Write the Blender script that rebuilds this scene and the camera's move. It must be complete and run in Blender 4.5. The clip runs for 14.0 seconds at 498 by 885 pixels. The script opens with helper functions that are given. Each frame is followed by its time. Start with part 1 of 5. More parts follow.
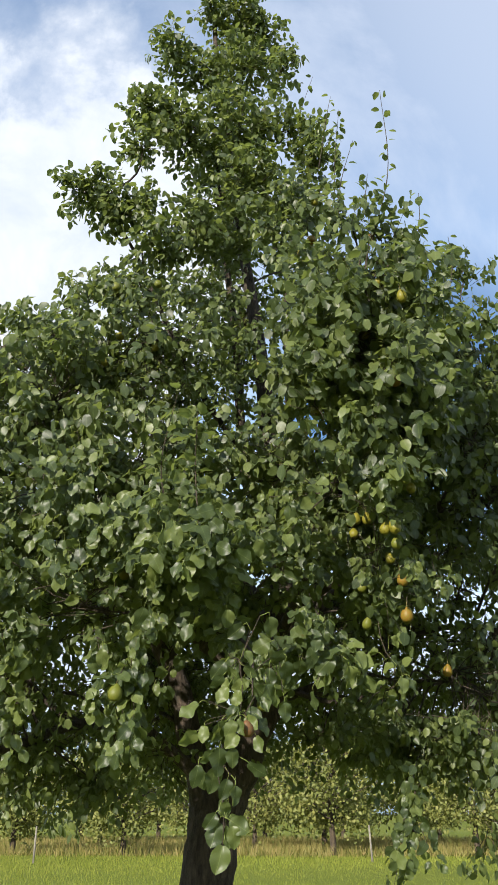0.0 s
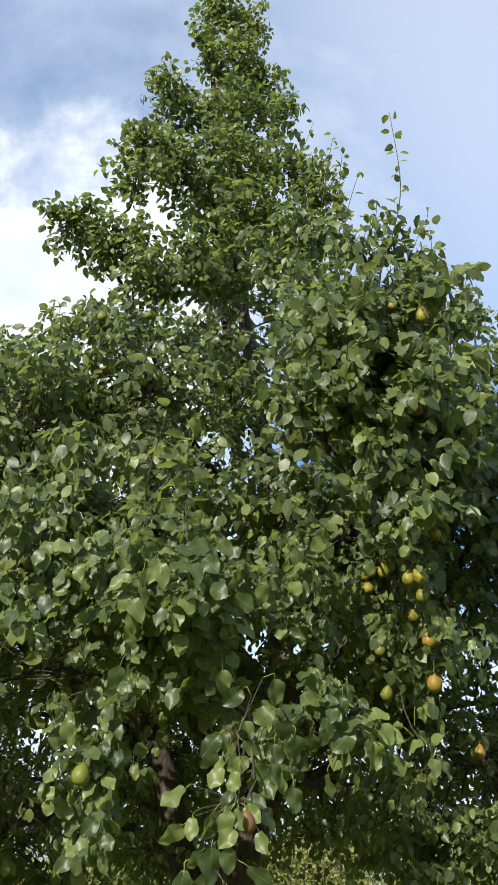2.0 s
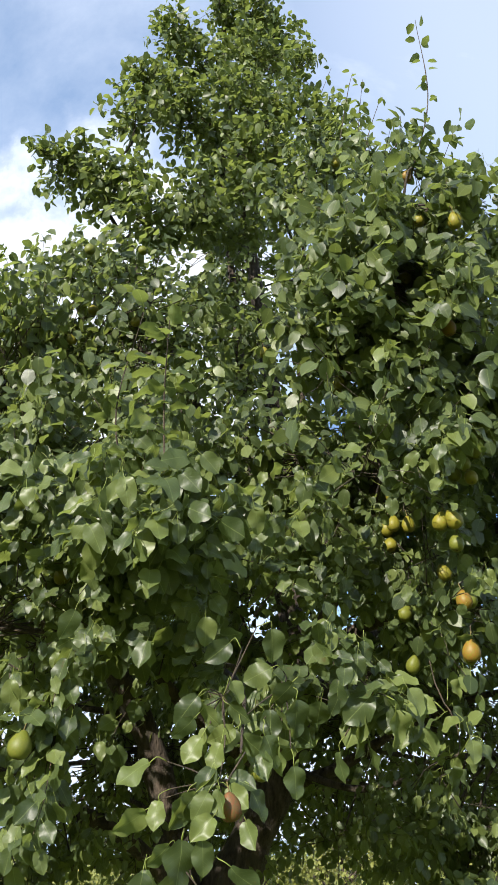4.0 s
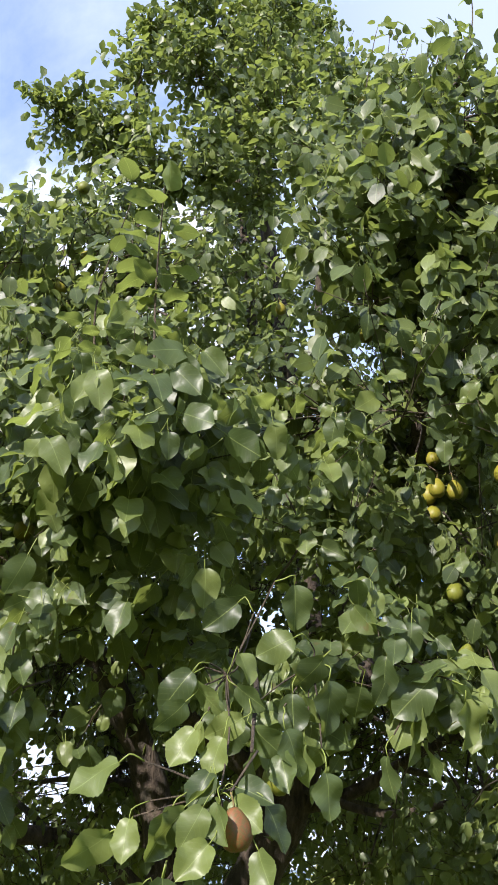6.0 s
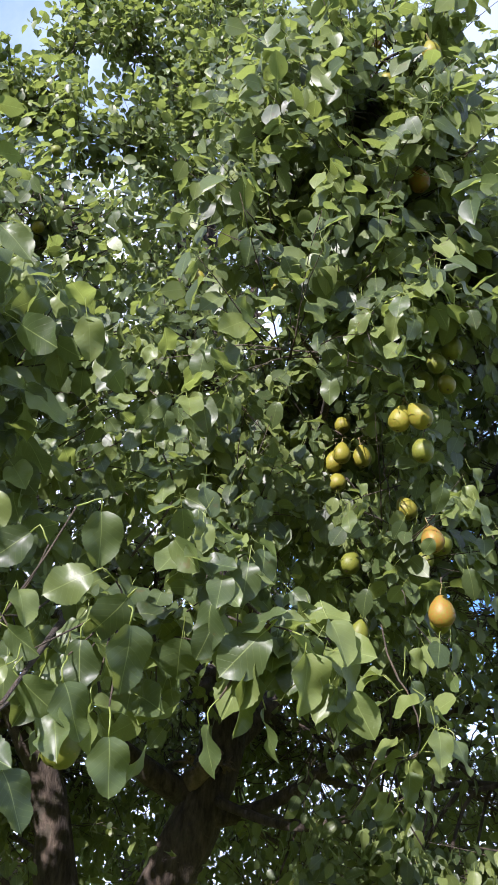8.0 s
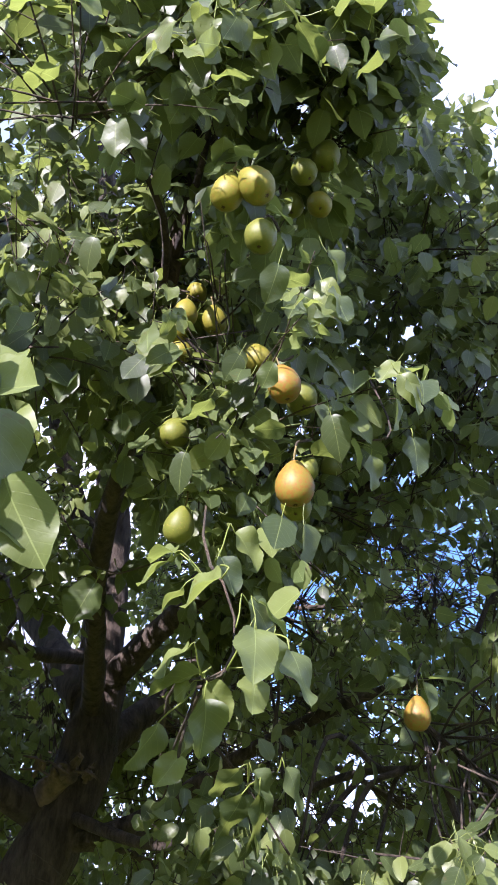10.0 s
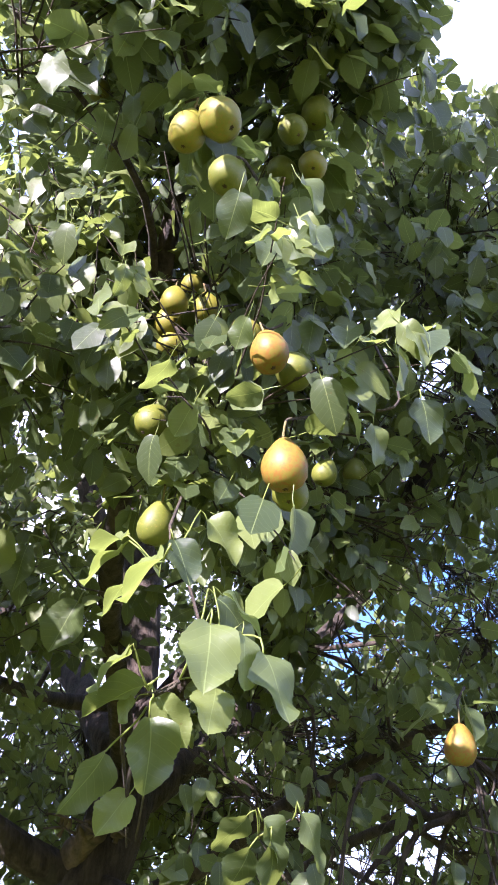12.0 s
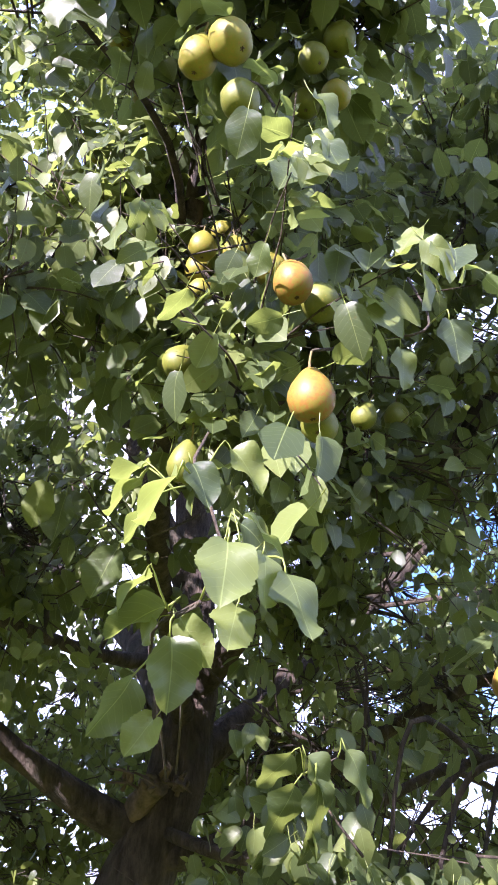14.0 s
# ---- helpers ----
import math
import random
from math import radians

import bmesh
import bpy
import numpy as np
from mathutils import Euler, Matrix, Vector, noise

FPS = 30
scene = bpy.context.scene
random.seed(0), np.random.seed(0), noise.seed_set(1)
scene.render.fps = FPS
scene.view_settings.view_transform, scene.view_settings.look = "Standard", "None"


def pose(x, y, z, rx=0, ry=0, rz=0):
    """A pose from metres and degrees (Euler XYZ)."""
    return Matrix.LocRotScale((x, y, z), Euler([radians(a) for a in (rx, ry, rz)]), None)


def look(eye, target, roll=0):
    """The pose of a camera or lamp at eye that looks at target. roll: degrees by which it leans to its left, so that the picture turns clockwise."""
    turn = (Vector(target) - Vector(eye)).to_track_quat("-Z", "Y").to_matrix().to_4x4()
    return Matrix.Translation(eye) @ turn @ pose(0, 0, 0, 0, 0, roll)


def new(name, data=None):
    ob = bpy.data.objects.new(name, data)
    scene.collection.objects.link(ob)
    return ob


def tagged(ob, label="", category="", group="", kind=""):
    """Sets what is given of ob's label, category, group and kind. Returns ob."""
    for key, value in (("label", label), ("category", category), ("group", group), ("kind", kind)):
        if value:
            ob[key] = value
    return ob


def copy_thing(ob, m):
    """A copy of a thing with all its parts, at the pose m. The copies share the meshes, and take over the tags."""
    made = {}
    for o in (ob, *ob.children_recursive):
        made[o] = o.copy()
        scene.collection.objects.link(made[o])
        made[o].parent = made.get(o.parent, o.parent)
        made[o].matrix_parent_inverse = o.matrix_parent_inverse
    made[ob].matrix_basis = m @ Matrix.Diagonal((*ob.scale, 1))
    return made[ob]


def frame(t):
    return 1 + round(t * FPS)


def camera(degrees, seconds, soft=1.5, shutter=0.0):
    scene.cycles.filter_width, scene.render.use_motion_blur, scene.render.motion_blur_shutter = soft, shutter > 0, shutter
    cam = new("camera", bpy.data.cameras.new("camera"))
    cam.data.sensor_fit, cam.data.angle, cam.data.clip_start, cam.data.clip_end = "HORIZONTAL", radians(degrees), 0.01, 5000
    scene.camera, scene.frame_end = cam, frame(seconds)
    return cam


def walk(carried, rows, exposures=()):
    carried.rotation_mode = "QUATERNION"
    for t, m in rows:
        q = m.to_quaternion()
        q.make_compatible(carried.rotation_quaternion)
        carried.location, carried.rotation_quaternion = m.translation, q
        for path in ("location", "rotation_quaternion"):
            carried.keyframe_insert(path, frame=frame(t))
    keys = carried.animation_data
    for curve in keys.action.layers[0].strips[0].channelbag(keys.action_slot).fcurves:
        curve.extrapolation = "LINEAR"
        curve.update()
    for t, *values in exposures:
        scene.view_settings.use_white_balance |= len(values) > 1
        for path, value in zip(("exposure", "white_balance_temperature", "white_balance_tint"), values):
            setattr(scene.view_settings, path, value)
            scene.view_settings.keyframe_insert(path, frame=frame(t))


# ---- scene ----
cam = camera(33.4, 14.0)
PATH = [
    (0, (0.016, 0.024, 1.603), (0.015, 1.85, 2.419), 0.1),
    (0.5, (0.06, 0.221, 1.604), (0.068, 2.039, 2.436), 0.4),
    (1, (0.078, 0.408, 1.628), (0.082, 2.193, 2.53), 0.5),
    (1.5, (0.026, 0.551, 1.644), (0.03, 2.294, 2.625), 0.5),
    (2, (-0.02, 0.684, 1.659), (-0.003, 2.422, 2.649), 0.3),
    (2.5, (-0.002, 0.862, 1.644), (0.024, 2.594, 2.644), -0.2),
    (3, (0.036, 1.053, 1.647), (0.044, 2.78, 2.654), -0.4),
    (3.2, (0.044, 1.126, 1.646), (0.036, 2.856, 2.649), 0.0),
    (5.3, (0.1, 1.865, 1.714), (0.059, 3.575, 2.75), 2.8),
    (5.5, (0.09, 1.931, 1.719), (0.037, 3.641, 2.755), 3.0),
    (6, (0.051, 2.093, 1.736), (-0.004, 3.788, 2.796), 2.5),
    (6.5, (0.028, 2.183, 1.74), (-0.029, 3.858, 2.832), 2.4),
    (7, (0.083, 2.248, 1.729), (0.028, 3.912, 2.838), 2.3),
    (7.5, (0.243, 2.372, 1.72), (0.185, 4.028, 2.84), 3.1),
    (8, (0.348, 2.481, 1.73), (0.349, 4.142, 2.843), 2.6),
    (8.5, (0.412, 2.689, 1.736), (0.569, 4.328, 2.871), 0.1),
    (9, (0.515, 2.894, 1.744), (0.656, 4.53, 2.886), 0.4),
    (9.2, (0.569, 2.983, 1.744), (0.709, 4.613, 2.895), 0.7),
    (11.3, (0.83, 3.566, 1.862), (0.843, 5.126, 3.113), -0.2),
    (11.5, (0.845, 3.566, 1.856), (0.847, 5.119, 3.116), 0.1),
    (12, (0.841, 3.556, 1.831), (0.804, 5.088, 3.116), 0.5),
    (12.5, (0.862, 3.566, 1.811), (0.748, 5.086, 3.105), 1.7),
    (13, (0.875, 3.573, 1.807), (0.736, 5.072, 3.124), 1.2),
    (13.5, (0.867, 3.582, 1.804), (0.709, 5.069, 3.132), 0.9),
    (14, (0.883, 3.61, 1.8), (0.707, 5.177, 3.03), 1.3),
]
EXPOSURES = [(0.0, 1.20, 6550, 10), (3.2, 1.38, 6450, 10), (6.5, 1.76, 6150, 18), (9.2, 2.14, 5680, 29), (11.3, 2.70, 5700, 38), (12.2, 2.93, 5650, 40), (13.0, 3.11, 5650, 41), (14.0, 2.97, 5680, 41)]
walk(cam, [(t, look(eye, target, roll)) for t, eye, target, roll in PATH], EXPOSURES)

# ---- world, sun, exposure ----
SUN_DIR = Vector((-0.45, -0.80, 0.39)).normalized()      # towards the sun
world = bpy.data.worlds.new("sky")
scene.world = world
world.use_nodes = True
wn, wl = world.node_tree.nodes, world.node_tree.links
wn.clear()
sky = wn.new("ShaderNodeTexSky")
sky.sky_type, sky.sun_disc = "NISHITA", False
sky.sun_elevation = math.asin(SUN_DIR.z)
sky.sun_rotation = math.atan2(SUN_DIR.x, SUN_DIR.y)
sky.altitude, sky.air_density, sky.dust_density, sky.ozone_density = 300, 1.3, 0.3, 2.4
w_coord = wn.new("ShaderNodeTexCoord")
w_sep = wn.new("ShaderNodeSeparateXYZ")
wl.new(w_coord.outputs["Generated"], w_sep.inputs[0])


def wmath(op, a, b=None, clamp=False):
    n = wn.new("ShaderNodeMath")
    n.operation, n.use_clamp = op, clamp
    for i, v in enumerate((a, b)):
        if v is None:
            continue
        if isinstance(v, (int, float)):
            n.inputs[i].default_value = v
        else:
            wl.new(v, n.inputs[i])
    return n.outputs[0]


def wnoise(vec, scale, detail, rough, distort=0.0):
    n = wn.new("ShaderNodeTexNoise")
    wl.new(vec, n.inputs["Vector"])
    n.inputs["Scale"].default_value, n.inputs["Detail"].default_value = scale, detail
    n.inputs["Roughness"].default_value, n.inputs["Distortion"].default_value = rough, distort
    return n.outputs["Fac"]


def wramp(fac, stops):
    n = wn.new("ShaderNodeValToRGB")
    while len(n.color_ramp.elements) < len(stops):
        n.color_ramp.elements.new(0.5)
    for e, (pos, v) in zip(n.color_ramp.elements, stops):
        e.position, e.color = pos, (v, v, v, 1)
    wl.new(fac, n.inputs[0])
    return n.outputs[0]


# thin cloud sheets on a plane overhead, and one cumulus bank
w_den = wmath("ADD", wmath("MAXIMUM", w_sep.outputs[2], 0.0), 0.22)
w_comb = wn.new("ShaderNodeCombineXYZ")
wl.new(wmath("DIVIDE", w_sep.outputs[0], w_den), w_comb.inputs[0])
wl.new(wmath("DIVIDE", w_sep.outputs[1], w_den), w_comb.inputs[1])
veil = wramp(wnoise(w_comb.outputs[0], 1.7, 9, 0.62, 0.5), [(0.36, 0.08), (0.52, 0.50), (0.70, 1.0)])
w_dot = wn.new("ShaderNodeVectorMath")
w_dot.operation = "DOT_PRODUCT"
wl.new(w_coord.outputs["Generated"], w_dot.inputs[0])
w_dot.inputs[1].default_value = Vector((-0.24, 0.81, 0.56)).normalized()
w_bank = wn.new("ShaderNodeMapRange")
w_bank.interpolation_type = "SMOOTHSTEP"
w_bank.inputs["From Min"].default_value, w_bank.inputs["From Max"].default_value = 1.022, 1.050
wl.new(wmath("ADD", w_dot.outputs["Value"], wmath("MULTIPLY", wnoise(w_coord.outputs["Generated"], 6.0, 9, 0.58, 0.2), 0.12)), w_bank.inputs["Value"])
low = wn.new("ShaderNodeMapRange")          # haze and cloud thicken towards the horizon
low.inputs["From Min"].default_value, low.inputs["From Max"].default_value = 0.18, 0.36
low.inputs["To Min"].default_value, low.inputs["To Max"].default_value = 0.92, 0.0
wl.new(w_sep.outputs[2], low.inputs["Value"])
w_clear = wn.new("ShaderNodeVectorMath")     # a clear blue gap low in the north
w_clear.operation = "DOT_PRODUCT"
wl.new(w_coord.outputs["Generated"], w_clear.inputs[0])
w_clear.inputs[1].default_value = Vector((0.20, 0.875, 0.43)).normalized()
w_gap = wn.new("ShaderNodeMapRange")
w_gap.interpolation_type = "SMOOTHSTEP"
w_gap.inputs["From Min"].default_value, w_gap.inputs["From Max"].default_value = 0.976, 0.994
wl.new(w_clear.outputs["Value"], w_gap.inputs["Value"])
w_thin = wmath("MULTIPLY", veil, wmath("SUBTRACT", 1.0, wmath("MULTIPLY", w_gap.outputs[0], 0.9)))
w_east = wn.new("ShaderNodeVectorMath")      # a pale sheet of high cloud over the east
w_east.operation = "DOT_PRODUCT"
wl.new(w_coord.outputs["Generated"], w_east.inputs[0])
w_east.inputs[1].default_value = Vector((0.44, 0.36, 0.82)).normalized()
w_sheet = wn.new("ShaderNodeMapRange")
w_sheet.interpolation_type = "SMOOTHSTEP"
w_sheet.inputs["From Min"].default_value, w_sheet.inputs["From Max"].default_value = 0.80, 0.97
w_sheet.inputs["To Max"].default_value = 0.62
wl.new(w_east.outputs["Value"], w_sheet.inputs["Value"])
w_mask = wmath("MAXIMUM", wmath("MAXIMUM", w_thin, w_bank.outputs[0]), wmath("MAXIMUM", low.outputs[0], w_sheet.outputs[0]))
w_mix = wn.new("ShaderNodeMix")
w_mix.data_type = "RGBA"
wl.new(w_mask, w_mix.inputs["Factor"])
w_deep = wn.new("ShaderNodeMix")            # the clear sky is deepest in the gap
w_deep.data_type, w_deep.blend_type = "RGBA", "MULTIPLY"
wl.new(wmath("MULTIPLY", w_gap.outputs[0], 0.8), w_deep.inputs["Factor"])
wl.new(sky.outputs[0], w_deep.inputs[6])
w_deep.inputs[7].default_value = (0.22, 0.36, 0.50, 1)
wl.new(w_deep.outputs[2], w_mix.inputs[6])
w_mix.inputs[7].default_value = (3.05, 3.4, 4.05, 1)
w_bright = wn.new("ShaderNodeMix")
w_bright.data_type = "RGBA"
wl.new(w_bank.outputs[0], w_bright.inputs["Factor"])
wl.new(w_mix.outputs[2], w_bright.inputs[6])
w_puff = wn.new("ShaderNodeMix")
w_puff.data_type = "RGBA"
wl.new(wramp(wnoise(w_coord.outputs["Generated"], 9.0, 8, 0.6, 0.4), [(0.35, 0.0), (0.62, 1.0)]), w_puff.inputs["Factor"])
w_puff.inputs[6].default_value, w_puff.inputs[7].default_value = (3.0, 3.35, 3.9, 1), (3.9, 4.1, 4.4, 1)
wl.new(w_puff.outputs[2], w_bright.inputs[7])
w_bg = wn.new("ShaderNodeBackground")
w_bg.inputs["Strength"].default_value = 0.116
wl.new(w_bright.outputs[2], w_bg.inputs["Color"])
w_out = wn.new("ShaderNodeOutputWorld")
wl.new(w_bg.outputs[0], w_out.inputs[0])

sun = new("sun", bpy.data.lights.new("sun", "SUN"))
sun.data.energy, sun.data.angle, sun.data.color = 3.95, radians(0.6), (1.0, 0.93, 0.80)
sun.matrix_basis = look(SUN_DIR * 60, (0, 0, 0))


# ---- materials ----
class Nodes:
    """A small builder for a principled material."""

    def __init__(self, name):
        self.mat = bpy.data.materials.new(name)
        self.mat.use_nodes = True
        self.t = self.mat.node_tree
        self.bsdf = self.t.nodes["Principled BSDF"]
        self.out = self.t.nodes["Material Output"]

    def node(self, kind, **values):
        n = self.t.nodes.new(kind)
        for key, v in values.items():
            n.inputs[key.replace("_", " ")].default_value = v
        return n

    def link(self, a, b):
        self.t.links.new(a, b)

    def noise(self, scale, detail=4.0, rough=0.55, coord="Object", stretch=None):
        c = self.node("ShaderNodeTexCoord").outputs[coord]
        if stretch:
            m = self.node("ShaderNodeMapping")
            m.inputs["Scale"].default_value = stretch
            self.link(c, m.inputs[0])
            c = m.outputs[0]
        n = self.node("ShaderNodeTexNoise", Scale=scale, Detail=detail, Roughness=rough)
        self.link(c, n.inputs["Vector"])
        return n.outputs["Fac"]

    def ramp(self, fac, stops):
        n = self.t.nodes.new("ShaderNodeValToRGB")
        while len(n.color_ramp.elements) < len(stops):
            n.color_ramp.elements.new(0.5)
        for e, (pos, col) in zip(n.color_ramp.elements, stops):
            e.position, e.color = pos, (*col, 1)
        self.link(fac, n.inputs[0])
        return n.outputs[0]

    def mix(self, fac, a, b, blend="MIX"):
        n = self.t.nodes.new("ShaderNodeMix")
        n.data_type, n.blend_type = "RGBA", blend
        for sock, v in ((n.inputs["Factor"], fac), (n.inputs[6], a), (n.inputs[7], b)):
            if isinstance(v, (int, float)):
                sock.default_value = v
            elif isinstance(v, tuple):
                sock.default_value = (*v, 1)
            else:
                self.link(v, sock)
        return n.outputs[2]

    def math(self, op, a, b=0.0, clamp=False):
        n = self.t.nodes.new("ShaderNodeMath")
        n.operation, n.use_clamp = op, clamp
        for i, v in enumerate((a, b)):
            if isinstance(v, (int, float)):
                n.inputs[i].default_value = v
            else:
                self.link(v, n.inputs[i])
        return n.outputs[0]

    def bump(self, height, strength, distance):
        n = self.node("ShaderNodeBump", Strength=strength, Distance=distance)
        self.link(height, n.inputs["Height"])
        self.link(n.outputs[0], self.bsdf.inputs["Normal"])
        return n.outputs[0]

    def color(self, sock):
        self.link(sock, self.bsdf.inputs["Base Color"])


def leaf_material(name, single, dark, mid, light, glow, thin=0.38, gloss=0.42):
    """A leaf: colour varies leaf by leaf, with a pale midrib and side veins, lets light through."""
    k = Nodes(name)
    if single:
        rnd = k.node("ShaderNodeObjectInfo").outputs["Random"]
    else:
        rnd = k.node("ShaderNodeNewGeometry").outputs["Random Per Island"]
    base = k.ramp(rnd, [(0.0, dark), (0.55, mid), (0.9, light), (1.0, light)])
    uv = k.node("ShaderNodeUVMap")
    sep = k.node("ShaderNodeSeparateXYZ")
    k.link(uv.outputs[0], sep.inputs[0])
    side = k.math("ABSOLUTE", k.math("SUBTRACT", sep.outputs[0], 0.5))
    rib = k.math("LESS_THAN", side, 0.011)
    vein_wave = k.math("FRACT", k.math("MULTIPLY", k.math("SUBTRACT", sep.outputs[1], k.math("MULTIPLY", side, 0.55)), 8.0))
    vein = k.math("MULTIPLY", k.math("LESS_THAN", k.math("ABSOLUTE", k.math("SUBTRACT", vein_wave, 0.5)), 0.045), 0.13)
    mark = k.math("MAXIMUM", k.math("MULTIPLY", rib, 0.55), vein)
    grain = 0.085 if single else 1.0        # single leaves are modelled 1 long
    blotch = k.noise(34.0 * grain, 4.0, 0.55)
    base = k.mix(k.math("MULTIPLY", k.math("GREATER_THAN", k.noise(60.0 * grain, 2.0), 0.70), 0.45), base, (0.10, 0.055, 0.02))
    base = k.mix(k.math("MULTIPLY", blotch, 0.35), base, tuple(0.55 * c for c in dark))
    base = k.mix(mark, base, (0.22, 0.27, 0.09))
    stalk = k.math("LESS_THAN", sep.outputs[1], 0.0)
    base = k.mix(stalk, base, (0.20, 0.24, 0.06))
    k.color(base)
    k.bsdf.inputs["Roughness"].default_value = gloss
    k.bsdf.inputs["Specular IOR Level"].default_value = 0.38
    normal = k.bump(k.math("ADD", k.math("MULTIPLY", blotch, 0.6), k.math("MULTIPLY", vein, -0.3)), 0.45, 0.0045)
    tr = k.node("ShaderNodeBsdfTranslucent")
    k.link(k.mix(0.55, base, glow), tr.inputs["Color"])
    k.link(normal, tr.inputs["Normal"])
    mixer = k.node("ShaderNodeMixShader", Fac=thin)
    k.link(k.bsdf.outputs[0], mixer.inputs[1])
    k.link(tr.outputs[0], mixer.inputs[2])
    k.link(mixer.outputs[0], k.out.inputs[0])
    return k.mat


PEAR_LEAF = ((0.030, 0.046, 0.019), (0.067, 0.093, 0.033), (0.143, 0.176, 0.052), (0.39, 0.48, 0.09))
leaf_mat = leaf_material("pear_foliage", False, *PEAR_LEAF)
leaf_one_mat = leaf_material("pear_leaf", True, *PEAR_LEAF)
orchard_mat = leaf_material("orchard_foliage", False, (0.10, 0.12, 0.030), (0.17, 0.185, 0.045), (0.24, 0.235, 0.07), (0.36, 0.38, 0.05), 0.25, 0.6)


def bark_material(name, dark, light, moss):
    k = Nodes(name)
    plates = k.noise(24.0, 8.0, 0.70, stretch=(1.0, 1.0, 0.26))
    fine = k.noise(90.0, 4.0, 0.6, stretch=(1.0, 1.0, 0.5))
    col = k.ramp(plates, [(0.38, dark), (0.56, light), (0.70, tuple(1.7 * c for c in light))])
    col = k.mix(k.math("MULTIPLY", k.math("GREATER_THAN", k.noise(7.0, 5.0), 0.60), 0.45), col, moss)
    k.color(k.mix(k.math("MULTIPLY", fine, 0.4), col, dark))
    k.bsdf.inputs["Roughness"].default_value = 0.9
    k.bump(k.math("ADD", plates, k.math("MULTIPLY", fine, 0.3)), 1.0, 0.035)
    return k.mat


bark_mat = bark_material("rough_bark", (0.016, 0.010, 0.007), (0.074, 0.054, 0.039), (0.046, 0.044, 0.025))
twig_mat = bark_material("twig_bark", (0.026, 0.019, 0.013), (0.080, 0.058, 0.036), (0.055, 0.055, 0.028))
post_mat = bark_material("weathered_post", (0.12, 0.105, 0.085), (0.26, 0.24, 0.20), (0.17, 0.16, 0.13))


def scar_material():
    k = Nodes("cut_wood")
    n = k.noise(30.0, 6.0, 0.6)
    k.color(k.ramp(n, [(0.3, (0.035, 0.026, 0.019)), (0.65, (0.13, 0.092, 0.062))]))
    k.bsdf.inputs["Roughness"].default_value = 0.85
    k.bump(n, 0.8, 0.01)
    return k.mat


scar_mat = scar_material()


def pear_material(name, base, deep, blush, amount):
    """Skin with a sunny cheek, russet specks and a shaded hollow colour."""
    k = Nodes(name)
    rnd = k.node("ShaderNodeObjectInfo").outputs["Random"]
    col = k.mix(k.noise(14.0, 4.0, 0.6), base, deep)
    col = k.mix(k.math("MULTIPLY", rnd, 0.35), col, deep)
    patch = k.node("ShaderNodeMapRange", From_Min=0.56 - amount, From_Max=0.86 - amount)
    patch.interpolation_type = "SMOOTHSTEP"
    k.link(k.noise(11.0, 3.0, 0.5), patch.inputs["Value"])
    col = k.mix(k.math("MULTIPLY", patch.outputs[0], 0.85), col, blush)
    specks = k.math("GREATER_THAN", k.noise(330.0, 2.0, 0.5), 0.655)
    col = k.mix(k.math("MULTIPLY", specks, 0.6), col, (0.13, 0.08, 0.03))
    russet = k.node("ShaderNodeMapRange", From_Min=0.56, From_Max=0.72)
    k.link(k.noise(38.0, 6.0, 0.68), russet.inputs["Value"])
    col = k.mix(k.math("MULTIPLY", russet.outputs[0], 0.65), col, (0.16, 0.10, 0.035))
    k.color(col)
    k.bsdf.inputs["Roughness"].default_value = 0.5
    k.bsdf.inputs["Specular IOR Level"].default_value = 0.28
    k.bump(k.noise(160.0, 4.0), 0.12, 0.002)
    return k.mat


pear_green = pear_material("pear_skin_green", (0.120, 0.130, 0.016), (0.080, 0.098, 0.014), (0.21, 0.17, 0.024), 0.0)
pear_gold = pear_material("pear_skin_gold", (0.190, 0.170, 0.017), (0.120, 0.124, 0.014), (0.21, 0.12, 0.018), 0.06)
pear_red = pear_material("pear_skin_blushed", (0.180, 0.135, 0.017), (0.13, 0.108, 0.014), (0.20, 0.080, 0.015), 0.17)
pear_russet = pear_material("pear_skin_russet", (0.095, 0.068, 0.024), (0.08, 0.06, 0.022), (0.14, 0.048, 0.02), 0.20)


def plain_material(name, dark, light, scale, rough=0.8):
    k = Nodes(name)
    n = k.noise(scale, 6.0, 0.6)
    k.color(k.ramp(n, [(0.3, dark), (0.7, light)]))
    k.bsdf.inputs["Roughness"].default_value = rough
    k.bump(n, 0.4, 0.01)
    return k.mat


calyx_mat = plain_material("dry_calyx", (0.03, 0.02, 0.012), (0.10, 0.06, 0.03), 200.0)
stalk_mat = plain_material("pear_stalk", (0.09, 0.06, 0.02), (0.20, 0.17, 0.06), 120.0)


def ground_material():
    k = Nodes("meadow_ground")
    big, mid, fine = k.noise(0.09, 5.0), k.noise(0.9, 6.0, 0.65), k.noise(14.0, 5.0, 0.7)
    col = k.ramp(big, [(0.35, (0.110, 0.145, 0.012)), (0.65, (0.165, 0.185, 0.020))])
    col = k.mix(k.math("MULTIPLY", mid, 0.55), col, (0.23, 0.22, 0.045))
    col = k.mix(k.math("MULTIPLY", fine, 0.6), col, (0.055, 0.085, 0.012))
    k.color(col)
    k.bsdf.inputs["Roughness"].default_value = 0.95
    k.bsdf.inputs["Specular IOR Level"].default_value = 0.1
    k.bump(fine, 0.8, 0.06)
    return k.mat


ground_mat = ground_material()


